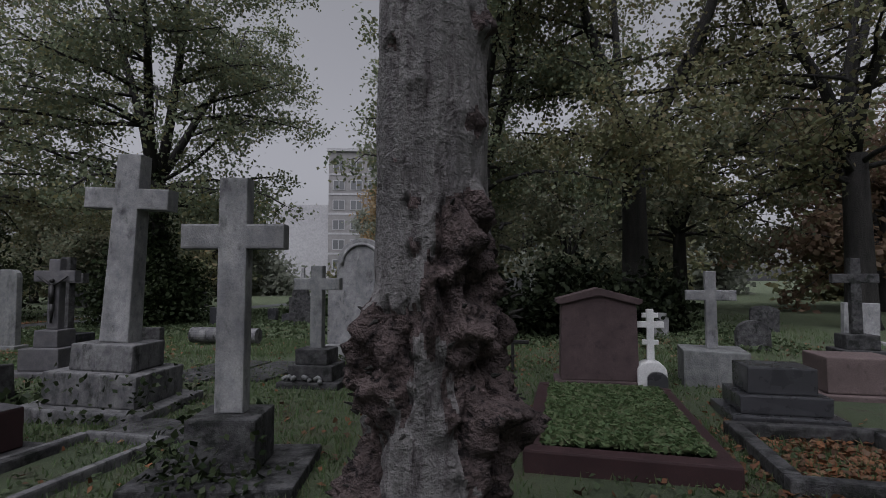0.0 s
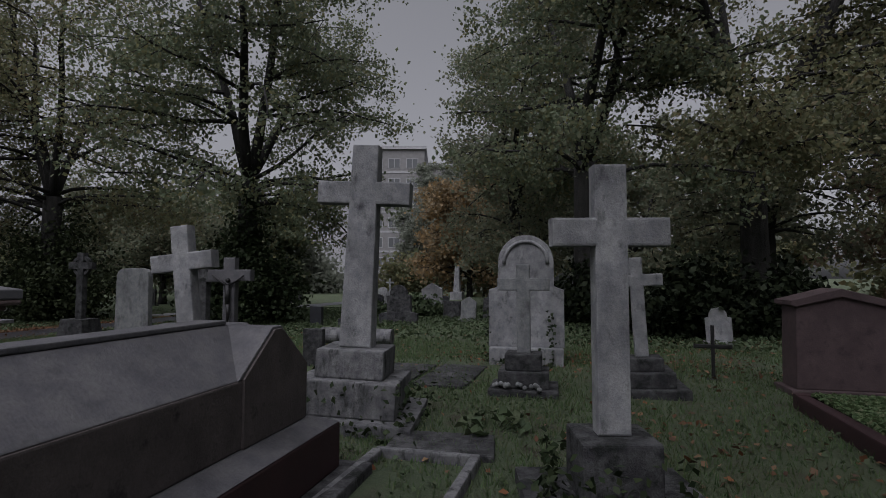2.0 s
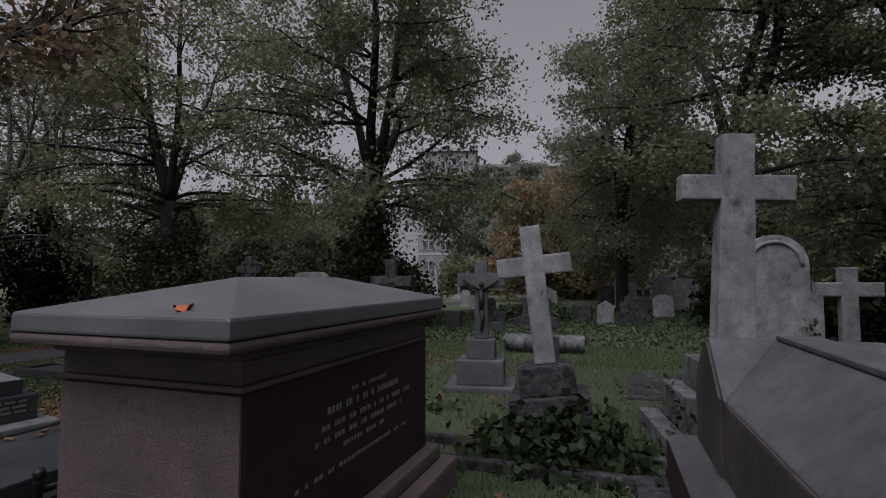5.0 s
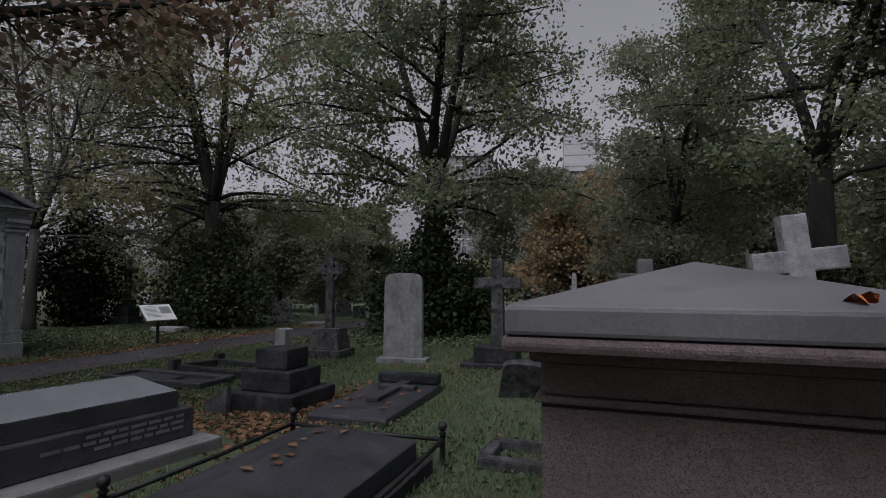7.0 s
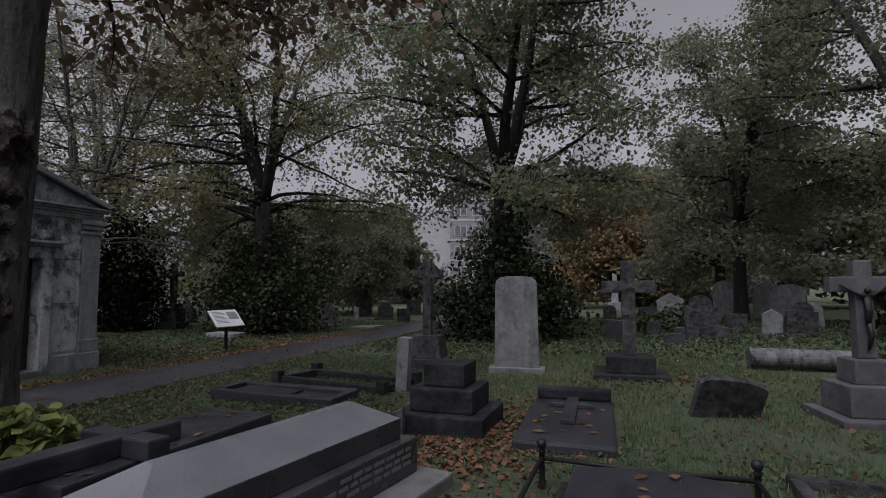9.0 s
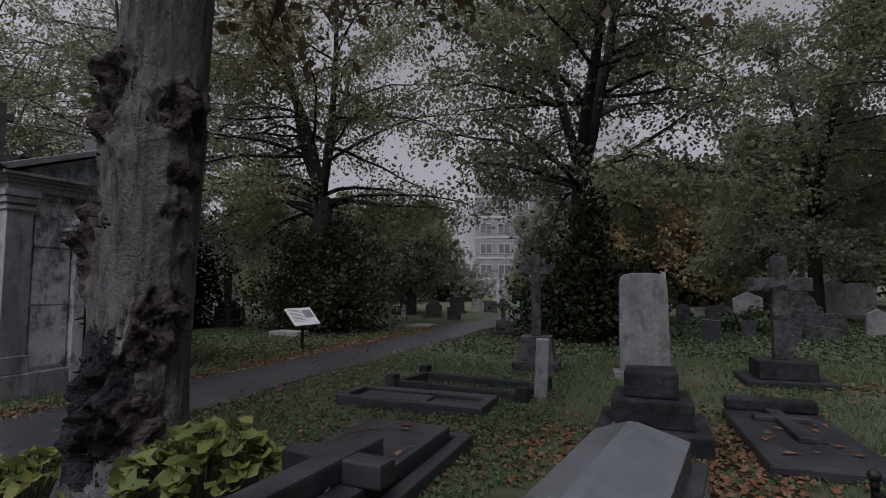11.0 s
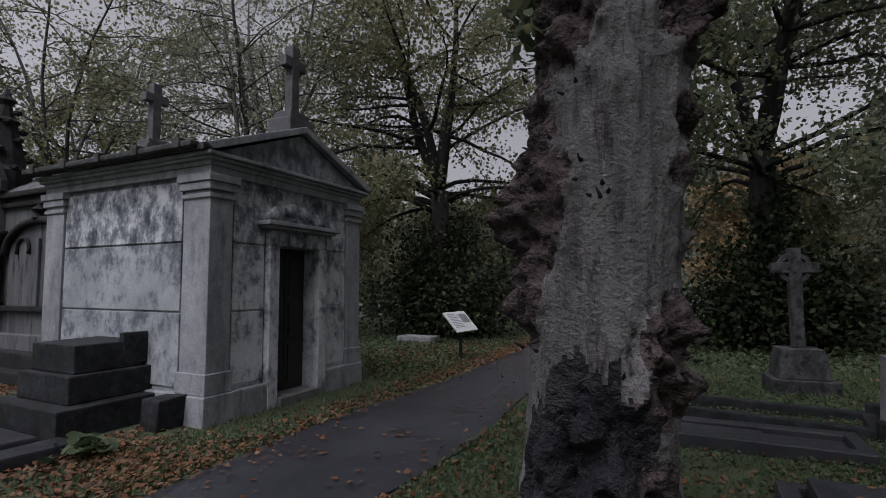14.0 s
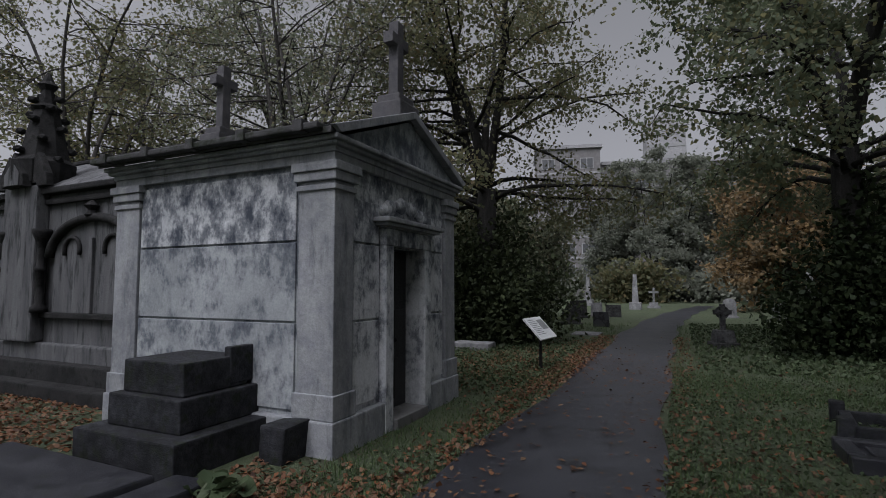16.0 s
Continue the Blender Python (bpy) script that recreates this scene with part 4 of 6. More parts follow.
def crucifix(x, y):
    t, z = plain_cross("crucifix", x, y, [(0.9, 0.84, 0.16), (0.62, 0.58, 0.32), (0.38, 0.35, 0.26)], (0.18, 1.06, 0.80, 0.66, 0.17, 0.13), "grey stone crucifix with a small dark figure", TOMBGREY, TOMBGREY, turn=10)
    t["category"] = "crucifix"
    bm = bmesh.new()
    tube(bm, [(0, -0.10, z + 0.36), (0.01, -0.11, z + 0.50), (0, -0.10, z + 0.66)], [0.022, 0.038, 0.034], 10)
    for w in (-1, 1):
        tube(bm, [(0, -0.10, z + 0.65), (w * 0.11, -0.09, z + 0.71), (w * 0.24, -0.09, z + 0.80)], [0.022, 0.015, 0.012], 8)
    tube(bm, [(0.01, -0.10, z + 0.38), (0.025, -0.115, z + 0.25), (0, -0.09, z + 0.1)], [0.032, 0.024, 0.014], 8)
    bmesh.ops.create_icosphere(bm, subdivisions=2, radius=0.036, matrix=Matrix.Translation((0.01, -0.11, z + 0.73)))
    part("figure", bm, IRON, t, "small dark metal figure", smooth=True)


crucifix(-0.17, 6.85)
headstone(0.57, 7.95, 0.34, 0.6, "square", LIME_DARK, "small square grey headstone near a crucifix", 0.12, 4, base=False)
for x, y, a, b2 in ((2.1, 7.6, 0.4, 0.85), (2.95, 7.75, 0.36, 0.8)):
    single("grave_slab", boxes((x - a, x + a, y - b2, y + b2, rise(x, y) - 0.1, rise(x, y) + 0.035), bevel=0.015), LIME_DARK, None, "flat grey ledger slab sunk in the grass", "grave slab")


def red_tomb():
    t = thing("chest_tomb", -0.14, 2.55, label="red granite chest tomb with hipped grey lid", category="tomb")
    part("plinth", boxes((-0.72, 0.66, -1.10, 1.10, -0.1, 0.20), (-0.60, 0.56, -1.0, 1.02, 0.202, 0.30), bevel=0.02), PINK, t, "worn dark granite plinth")
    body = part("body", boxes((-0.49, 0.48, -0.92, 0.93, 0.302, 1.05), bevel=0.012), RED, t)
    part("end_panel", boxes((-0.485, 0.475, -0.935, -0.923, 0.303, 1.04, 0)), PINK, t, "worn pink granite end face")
    part("moulding", boxes((-0.505, 0.495, -0.945, 0.945, 1.052, 1.075), (-0.487, 0.477, -0.93, 0.93, 1.077, 1.17), bevel=0.008), PINK, t)
    part("lid_moulding", boxes((-0.52, 0.50, -0.96, 0.98, 1.172, 1.215), (-0.57, 0.57, -1.10, 1.04, 1.217, 1.262), bevel=0.018), PINK, t)
    bm = bmesh.new()
    z0, z1, z2 = 1.264, 1.345, 1.49
    v = [(-0.56, -1.1, z0), (0.57, -1.1, z0), (0.57, 1.05, z0), (-0.56, 1.05, z0), (-0.56, -1.1, z1), (0.57, -1.1, z1), (0.57, 1.05, z1), (-0.56, 1.05, z1), (0.0, -0.42, z2), (0.0, 0.5, z2)]
    solid(bm, v, [(3, 2, 1, 0), (0, 1, 5, 4), (1, 2, 6, 5), (2, 3, 7, 6), (3, 0, 4, 7), (4, 5, 8), (5, 6, 9, 8), (6, 7, 9), (7, 4, 8, 9)], 0.012)
    part("lid", bm, GREYTOP, t, "hipped grey granite lid")
    # cut letters on the long sides, too worn to read
    for s in (-1, 1):
        bm = bmesh.new()
        rng = random.Random(5)
        for z, a, b2, h in ((0.90, -0.12, 0.3, 0.022), (0.83, -0.35, 0.45, 0.034), (0.76, -0.4, 0.62, 0.026), (0.70, -0.45, 0.5, 0.026), (0.64, -0.2, 0.25, 0.022), (0.55, -0.6, 0.55, 0.02)):
            y = a
            while y < b2:
                w = rng.uniform(0.012, 0.03)
                x = 0.481 if s > 0 else -0.493
                box(bm, x, x + 0.0025, y, y + w, z, z + h, 0)
                y += w + (0.012 if rng.random() < 0.8 else 0.05)
        tagged(part("inscription", bm, LETTER, body, "rows of worn pale letters"), kind="stuff")
    bm = bmesh.new()
    box(bm, -0.32, 0.28, -0.9385, -0.936, 0.30, 0.62, 0)
    part("tablet", bm, PINK, body)


red_tomb()


def cross_gabled_tomb():
    t = thing("coped_tomb", 2.58, 2.55, turn=2, label="coped grey stone tomb with cross gable and round medallion", category="tomb")
    part("base", boxes((-0.80, 0.80, -1.5, 1.5, -0.1, 0.08), bevel=0.02), LIME_DARK, t)
    part("plinth", boxes((-0.60, 0.60, -1.38, 1.36, 0.082, 0.40), bevel=0.015), RED, t, "dark red granite plinth")
    bm = bmesh.new()
    frustum(bm, (-0.60, 0.60, -1.38, 1.36), (-0.45, 0.45, -1.22, 1.21), 0.402, 0.47, 0.008)
    part("plinth_weathering", bm, TOMBGREY, t)
    part("band", boxes((-0.425, 0.425, -1.19, 1.19, 0.472, 0.855), bevel=0.012), BROWNSTONE, t, "rough brown granite band")
    bm = bmesh.new()
    v = [(-0.42, -1.18, 0.857), (0.42, -1.18, 0.857), (0.42, 1.18, 0.857), (-0.42, 1.18, 0.857), (-0.10, -0.78, 1.135), (0.10, -0.78, 1.135), (0.10, 0.95, 1.135), (-0.10, 0.95, 1.135)]
    solid(bm, v, [(3, 2, 1, 0), (4, 5, 6, 7), (0, 1, 5, 4), (1, 2, 6, 5), (2, 3, 7, 6), (3, 0, 4, 7)], 0.012)
    part("coped_stone", bm, TOMBGREY, t)
    # cross gable: sloped roof planes, rough upright ends
    bm = bmesh.new()
    prism(bm, [(0.42, 0.859), (1.17, 0.859), (0.85, 1.13), (0.75, 1.13)], -0.425, 0.425, 0.006)
    for q in bm.verts:
        q.co.x, q.co.y = q.co.y, q.co.x
    bmesh.ops.recalc_face_normals(bm, faces=bm.faces)
    gable = part("cross_gable", bm, TOMBGREY, t)
    for x in (-0.428, 0.428):
        bm = bmesh.new()
        prism(bm, [(0.46, 0.475), (1.14, 0.475), (1.14, 0.862), (0.84, 1.115), (0.76, 1.115), (0.46, 0.862)], x - 0.012, x + 0.012, 0.004)
        for q in bm.verts:
            q.co.x, q.co.y = q.co.y, q.co.x
        bmesh.ops.recalc_face_normals(bm, faces=bm.faces)
        part("gable_end", bm, BROWNSTONE, gable, "rough brown gable end")
    part("ridge", boxes((-0.10, 0.10, -0.79, 0.74, 1.137, 1.165), bevel=0.008), TOMBGREY, t)
    bm = bmesh.new()
    pts = []
    for k in range(48):
        a = 2 * math.pi * k / 48
        r = 0.122 + 0.03 * abs(math.cos(2 * a))
        pts.append((r * math.cos(a), r * math.sin(a)))
    prism(bm, pts, -0.010, 0.012, 0.005)
    m = Matrix.Translation((0, -0.975, 1.000)) @ pose(0, 0, 0, -55.2, 0, 0)
    bmesh.ops.transform(bm, matrix=m, verts=bm.verts)
    med = part("medallion", bm, LIME_DARK, t, "dark four-lobed carved medallion")
    bm = bmesh.new()
    for x, z, w, h in ((-0.09, 0.01, 0.03, 0.07), (-0.045, 0.015, 0.02, 0.08), (0.0, 0.0, 0.03, 0.08), (0.05, 0.01, 0.04, 0.07), (-0.065, -0.08, 0.05, 0.055), (0.0, -0.09, 0.025, 0.065), (0.05, -0.08, 0.04, 0.055)):
        box(bm, x, x + w, -0.015, -0.0102, z, z + h, 0.002)
    bmesh.ops.transform(bm, matrix=m, verts=bm.verts)
    tagged(part("monogram", bm, LIME_DARK, med), kind="stuff")


cross_gabled_tomb()


def arched_headstone():
    t = thing("headstone", 3.85, 9.2, turn=4, label="tall arched grey memorial stone with stepped shoulders", category="headstone")
    part("base", boxes((-0.6, 0.6, -0.3, 0.3, -0.1, 0.28), bevel=0.02), LIME, t)
    bm = bmesh.new()
    a = 0.46
    out = [(-0.62, 0.28), (0.62, 0.28), (0.62, 1.22), (a, 1.28), (a, 1.68)] + [(a * math.cos(k * math.pi / 14), 1.68 + a * math.sin(k * math.pi / 14)) for k in range(1, 14)] + [(-a, 1.68), (-a, 1.28), (-0.62, 1.22)]
    prism(bm, out, -0.14, 0.14, 0.015)
    part("stone", bm, LIME, t)
    bm = bmesh.new()
    tube(bm, [(0.36 * math.cos(k * math.pi / 16), -0.145, 1.66 + 0.37 * math.sin(k * math.pi / 16)) for k in range(17)], [0.03] * 17, 8)
    part("arch_moulding", bm, LIME, t, smooth=True)


arched_headstone()


def house_headstone():
    t = thing("headstone", 7.76, 7.95, turn=4, label="red granite house-shaped headstone with gabled cap", category="headstone")
    part("base", boxes((-0.58, 0.58, -0.26, 0.26, -0.1, 0.08), bevel=0.015), DUSKY_RED, t)
    bm = bmesh.new()
    prism(bm, [(-0.5, 0.082), (0.5, 0.082), (0.48, 1.12), (0, 1.24), (-0.48, 1.12)], -0.2, 0.2, 0.012)
    part("stone", bm, DUSKY_RED, t)
    bm = bmesh.new()
    prism(bm, [(-0.55, 1.10), (-0.5, 1.075), (0, 1.20), (0.5, 1.075), (0.55, 1.10), (0.55, 1.15), (0, 1.30), (-0.55, 1.15)], -0.24, 0.24, 0.01)
    part("cap", bm, DUSKY_RED, t)


house_headstone()


def orthodox_cross():
    t = thing("orthodox_cross", 8.42, 7.85, turn=0, label="small white three-barred cross on a rounded white base", category="cross")
    bm = bmesh.new()
    prism(bm, headstone_outline(0.36, 0.36, "round"), -0.14, 0.14, 0.02)
    part("base", bm, WHITE, t)
    part("shaft", boxes((-0.045, 0.045, -0.04, 0.04, 0.34, 1.02), bevel=0.008), WHITE, t)
    part("crossbar", boxes((-0.17, 0.17, -0.035, 0.035, 0.78, 0.86), bevel=0.008), WHITE, t)
    part("crossbar", boxes((-0.10, 0.10, -0.035, 0.035, 0.91, 0.97), bevel=0.008), WHITE, t)
    part("crossbar", boxes((-0.10, 0.10, -0.035, 0.035, 0.56, 0.62), bevel=0.008), WHITE, t)


orthodox_cross()
headstone(8.45, 7.55, 0.24, 0.26, "round", BLACK, "tiny dark rounded marker before the white cross", 0.08, base=False)
stepped_pedestal("dark_pedestal", 9.4, 6.6, [(1.0, 0.8, 0.16), (0.8, 0.62, 0.18), (0.62, 0.48, 0.26)], BLACK, "dark granite stepped grave pedestal in the grass")
stepped_pedestal("pink_pedestal", 10.75, 8.0, [(0.95, 0.8, 0.12), (0.8, 0.65, 0.42)], PINK, "pink granite grave block in the grass")
plain_cross("iron_cross", 6.55, 8.6, [(0.2, 0.2, 0.08)], (0.05, 0.75, 0.45, 0.5, 0.06, 0.04), "thin dark metal grave cross", IRON, IRON, turn=0)
b = bmesh.new()
tube(b, [(-0.78, 0, 0.2), (0.78, 0, 0.2)], [0.17, 0.16], 20)
single("fallen_column", b, STEPS, pose(0.15, 10.4, rise(0, 10.4), 0, 0, 4), "fallen grey stone column drum in the grass", "stone column", smooth=False)
headstone(-1.6, 6.55, 0.7, 0.5, "low", LIME_DARK, "small dark headstone tipped backwards in the grass", 0.12, 15, (22, 8), base=False)
b = bmesh.new()
box(b, -0.45, 0.45, -0.32, 0.32, -0.1, 0.05, 0.02, jag=0.02)
single("flat_stone", b, LIME_DARK, pose(3.65, 4.75, rise(3.6, 4.7), 0, 0, 8), "pale flat stone sunk in the grass", "stone")
# flowers on the stepped base
b = bmesh.new()
rng = random.Random(3)
for i in range(14):
    bmesh.ops.create_icosphere(b, subdivisions=1, radius=0.035, matrix=Matrix.Translation((rng.uniform(-0.32, 0.32), rng.uniform(-0.05, 0.05), rng.uniform(0.0, 0.05))))
single("flower_spray", b, PALE, pose(4.05, 6.74, rise(4.1, 6.7) + 0.10), "pale withered flowers laid on a grave step", "flowers", kind="stuff", smooth=True)

# far headstones
FAR = [(-1.94, 15.6, 0.36, 0.5, "heart", BLACK), (-1.6, 13.4, 0.45, 0.34, "low", BLACK),
       (-1.17, 15.4, 0.6, 0.34, "low", BLACK), (-0.46, 15.1, 0.74, 0.42, "gable", LIME_DARK), (0.37, 17.3, 0.6, 0.62, "square", LIME_DARK), (-16.7, 25.4, 0.95, 1.25, "round", BLACK),
       (-14.8, 18.9, 0.95, 0.95, "round", LIME), (-0.75, 15.3, 0.8, 1.2, "shoulder", LIME_DARK), (-1.2, 20.2, 0.9, 1.2, "gable", LIME), (-1.8, 23.0, 1.0, 0.6, "low", BLACK),
       (1.74, 28.0, 1.1, 1.7, "round", LIME), (3.5, 28.5, 1.0, 1.7, "gable", PALE), (4.6, 29.0, 1.3, 1.5, "low", LIME), (1.9, 17.0, 0.8, 1.0, "shoulder", LIME_DARK),
       (-14.7, 27.9, 0.85, 0.92, "square", LIME_DARK), (-12.8, 22.3, 0.65, 0.62, "square", BLACK), (-13.1, 29.2, 0.8, 0.66, "square", LIME_DARK), (10.95, 12.0, 0.65, 0.6, "round", LIME_DARK),
       (13.5, 13.5, 0.7, 0.9, "square", LIME), (12.5, 16.0, 0.7, 0.7, "low", LIME_DARK), (9.5, 14.0, 0.5, 0.6, "square", LIME), (7.5, 12.5, 0.5, 0.8, "shoulder", LIME), (3.0, 20.0, 0.7, 0.9, "round", LIME),
       (-22.5, 22.0, 0.7, 0.9, "round", LIME_DARK), (-24.0, 24.0, 0.7, 0.8, "shoulder", LIME_DARK), (-20.8, 21.0, 0.6, 0.9, "gable", LIME_DARK), (-19.5, 24.0, 0.9, 1.0, "square", LIME_DARK), (-26.0, 22.5, 0.6, 0.7, "square", LIME), (-22.0, 18.5, 0.6, 0.6, "low", LIME_DARK),
       (-14.0, 29.4, 0.6, 0.75, "square", LIME), (-7.5, 30.0, 0.6, 1.0, "round", LIME), (-5.8, 27.0, 0.6, 0.8, "shoulder", LIME), (-3.3, 19.5, 0.45, 0.8, "round", BLACK), (-3.0, 14.2, 0.4, 0.6, "square", DARKSLAB),
       (0.84, 30.2, 1.1, 1.1, "low", LIME_DARK), (4.45, 45.4, 1.5, 1.9, "round", LIME), (9.4, 54.0, 1.6, 2.0, "round", PALE), (2.06, 31.9, 1.2, 0.8, "square", LIME_DARK), (5.76, 38.5, 0.9, 0.6, "square", LIME_DARK), (6.7, 37.1, 1.5, 2.0, "gable", LIME_DARK),
       (-31.0, 23.6, 0.8, 0.75, "round", LIME_DARK), (-30.2, 23.7, 0.7, 0.6, "gable", LIME_DARK), (-33.0, 27.4, 0.8, 0.95, "shoulder", LIME), (-35.0, 32.0, 1.0, 1.3, "round", LIME_DARK), (-26.5, 18.6, 0.6, 0.6, "square", LIME_DARK), (-23.2, 17.4, 0.55, 0.8, "shoulder", LIME), (-28.6, 24.3, 0.7, 0.75, "low", LIME_DARK), (-14.2, 23.1, 0.8, 0.9, "shoulder", LIME_DARK), (1.1, 16.6, 0.5, 0.8, "gable", PALE), (-15.8, 23.1, 0.22, 0.6, "square", LIME)]
for i, (x, y, w, h, style, mat) in enumerate(FAR):
    shade = {"black_polished_granite": "dark granite", "weathered_limestone": "grey weathered", "sooty_stone": "sooty grey", "pale_marble": "pale marble", "mossy_dark_slab": "mossy dark"}[mat.name]
    headstone(x, y, w, h, style, mat, f"{shade} {style}-topped headstone in rough grass", 0.13, ((i * 37) % 21) - 10, (((i * 13) % 5) - 2, ((i * 29) % 7) - 3), group="far headstones", base=h > 0.7)
# slim obelisks and a statue-like column far off by the path
for x, y, h in ((-16.9, 44.6, 2.7), (-12.7, 38.8, 2.5), (-3.5, 33.0, 2.2)):
    b = bmesh.new()
    box(b, -0.4, 0.4, -0.4, 0.4, -0.1, 0.5, 0.02)
    frustum(b, (-0.22, 0.22, -0.22, 0.22), (-0.12, 0.12, -0.12, 0.12), 0.5, h, 0.01)
    single("obelisk", b, LIME, pose(x, y, rise(x, y)), "pale slender stone obelisk far among trees", "obelisk")


plain_cross("stone_cross", -11.6, 41.3, [(0.9, 0.8, 0.25), (0.6, 0.5, 0.25)], (0.16, 1.1, 0.75, 0.7, 0.15, 0.13), "small pale cross beside the far path", PALE, LIME)
single("grave_slab", boxes((-13.3, -12.35, 18.2, 19.3, rise(-12.8, 18.7) - 0.05, rise(-12.8, 18.7) + 0.05), bevel=0.02), LIME, None, "pale flat slab in the grass by the path", "grave slab")
single("grave_slab", boxes((-15.5, -14.4, 12.9, 13.5, rise(-15, 13) - 0.05, rise(-15, 13) + 0.2), bevel=0.03), LIME, None, "low grey stone slab before the thicket", "grave slab")


# ---- far buildings ----
def apartment_block():
    t = thing("apartment_building", -24, 74, 0, turn=16, label="grey multi-storey apartment block far beyond the trees", category="building")
    part("wall", boxes((-4.5, 4.5, 0, 10, -0.5, 21.5, 0)), BRICKWALL, t)
    part("wall", boxes((4.52, 34, 1.5, 12, -0.5, 19.2, 0)), BRICKWALL, t)
    part("wall", boxes((-14, -4.52, 3, 12, -0.5, 13.5, 0)), CONCRETE, t)
    part("roof", boxes((-4.8, 4.8, -0.3, 10.3, 21.52, 22.0, 0)), CONCRETE, t)
    part("roof", boxes((4.82, 34.3, 1.2, 12.3, 19.22, 19.7, 0)), CONCRETE, t)
    for f in range(6):
        z = 3.0 + f * 3.1
        cols = [(-2.9, 0), (-0.2, 0), (2.6, 0)] + [(7 + 3.6 * k, 1.5) for k in range(7) if f < 5]
        for x, y in cols:
            w = part("window", boxes((x - 0.95, x + 0.95, y - 0.06, y + 0.02, z, z + 1.6, 0)), FRAMEHAZED if y else FRAMEWHITE, t)
            part("pane", boxes((x - 0.82, x - 0.06, y - 0.08, y - 0.062, z + 0.12, z + 1.48, 0)), GLASS, w)
            part("pane", boxes((x + 0.06, x + 0.82, y - 0.08, y - 0.062, z + 0.12, z + 1.48, 0)), GLASS, w)
        part("floor_band", boxes((-4.52, 4.515, -0.05, 0.0, z - 0.75, z - 0.45, 0)), CONCRETE, t)
    return t


apartment_block()
b = boxes((-5.5, 4.5, 0, 12, -0.5, 46, 0), (-3.5, 2.5, 2, 10, 46, 49, 0))
tw = thing("tower_block", -11.5, 150, 0, turn=8, label="pale glass-fronted tower block in the far distance", category="building")
part("wall", b, CONCRETE, tw)
for f in range(10):
    part("window_band", boxes((-5.2, 4.2, -0.1, 0.0, 13 + f * 3.3, 14.0 + f * 3.3, 0)), FRAMEWHITE, tw)


# ---- trees ----
def limb_points(rng, start, way, length, bend, n=6, droop=0.0):
    pts, d, p = [Vector(start)], Vector(way).normalized(), Vector(start)
    for i in range(n):
        d = (d + Vector((rng.uniform(-bend, bend), rng.uniform(-bend, bend), rng.uniform(-bend, bend) - droop))).normalized()
        p = p + d * length / n
        pts.append(p)
    return pts, d


def tree(x, y, fork, height, spread, radius, leaves, size, leaf_mat, label, seed, stems=4, low=0.35, name="tree", bark=DARKBARK, tilt=0.0, clump=1.0, name_cat="tree", under=0):
    """A trunk that forks into stems, boughs and twigs, with clumps of leaves on the twigs."""
    rng = random.Random(seed)
    nrg = np.random.default_rng(seed)
    t = thing(name, x, y, label=label, category=name_cat)
    bm = bmesh.new()
    pts = [(0, 0, -0.2), (0, 0, 0.25), (tilt * 0.3, 0, fork * 0.5), (tilt, 0, fork)]
    tube(bm, pts, [radius * 1.6, radius * 1.2, radius, radius * 0.9], 12)
    part("trunk", bm, bark, t, smooth=True)
    tips = []
    for s in range(stems):
        a = 2 * math.pi * (s + rng.uniform(-0.25, 0.25)) / stems
        out = rng.uniform(0.12, 0.42)
        bm = bmesh.new()
        base = Vector((tilt, 0, fork - 0.15))
        p, d = limb_points(rng, base, (math.cos(a) * out, math.sin(a) * out, 1), (height - fork) * rng.uniform(0.8, 1.0), 0.13, 9)
        r0 = radius * rng.uniform(0.45, 0.62)
        tube(bm, p, [r0 * (1 - 0.85 * i / 9) + 0.01 for i in range(10)], 8)
        for k in range(2, 10):
            for _ in range(2):
                b0 = p[k]
                f = k / 9
                ang = a + rng.uniform(-1.9, 1.9)
                ln = spread * (1.05 - 0.6 * f) * rng.uniform(0.55, 1.0)
                q, dq = limb_points(rng, b0, (math.cos(ang), math.sin(ang), rng.uniform(-0.1, 0.6)), ln, 0.22, 6, 0.05)
                rb = max(r0 * (1 - 0.8 * f) * 0.45, 0.018)
                tube(bm, q, [rb * (1 - 0.8 * i / 6) + 0.006 for i in range(7)], 6)
                for i in range(2, 7):
                    tips.append((q[i], 0.35 + 0.25 * i / 6))
                    for _ in range(2):
                        w, dw = limb_points(rng, q[i], (rng.uniform(-1, 1), rng.uniform(-1, 1), rng.uniform(-0.6, 0.4)), rng.uniform(0.5, 1.2), 0.3, 3, 0.12)
                        tube(bm, w, [0.012, 0.009, 0.006, 0.004], 4)
                        tips += [(w[2], 0.4), (w[3], 0.45)]
        part("bough", bm, bark, t, smooth=True)
    # low drooping boughs
    bm = bmesh.new()
    for k in range(int(7 * low * 2)):
        a = rng.uniform(0, 2 * math.pi)
        q, dq = limb_points(rng, (tilt, 0, fork * rng.uniform(0.8, 1.05)), (math.cos(a), math.sin(a), 0.45), spread * rng.uniform(0.7, 1.0), 0.2, 7, 0.10)
        tube(bm, q, [radius * 0.22 * (1 - 0.8 * i / 7) + 0.008 for i in range(8)], 6)
        for i in range(3, 8):
            tips.append((q[i], 0.5))
            for _ in range(3):
                w, dw = limb_points(rng, q[i], (rng.uniform(-1, 1), rng.uniform(-1, 1), rng.uniform(-0.8, 0.2)), rng.uniform(0.5, 1.2), 0.3, 3, 0.15)
                tube(bm, w, [0.012, 0.009, 0.006, 0.004], 4)
                tips += [(w[2], 0.4), (w[3], 0.45)]
    if bm.verts:
        part("low_bough", bm, bark, t, smooth=True)
    else:
        bm.free()
    c = np.array([tuple(v) for v, _ in tips])
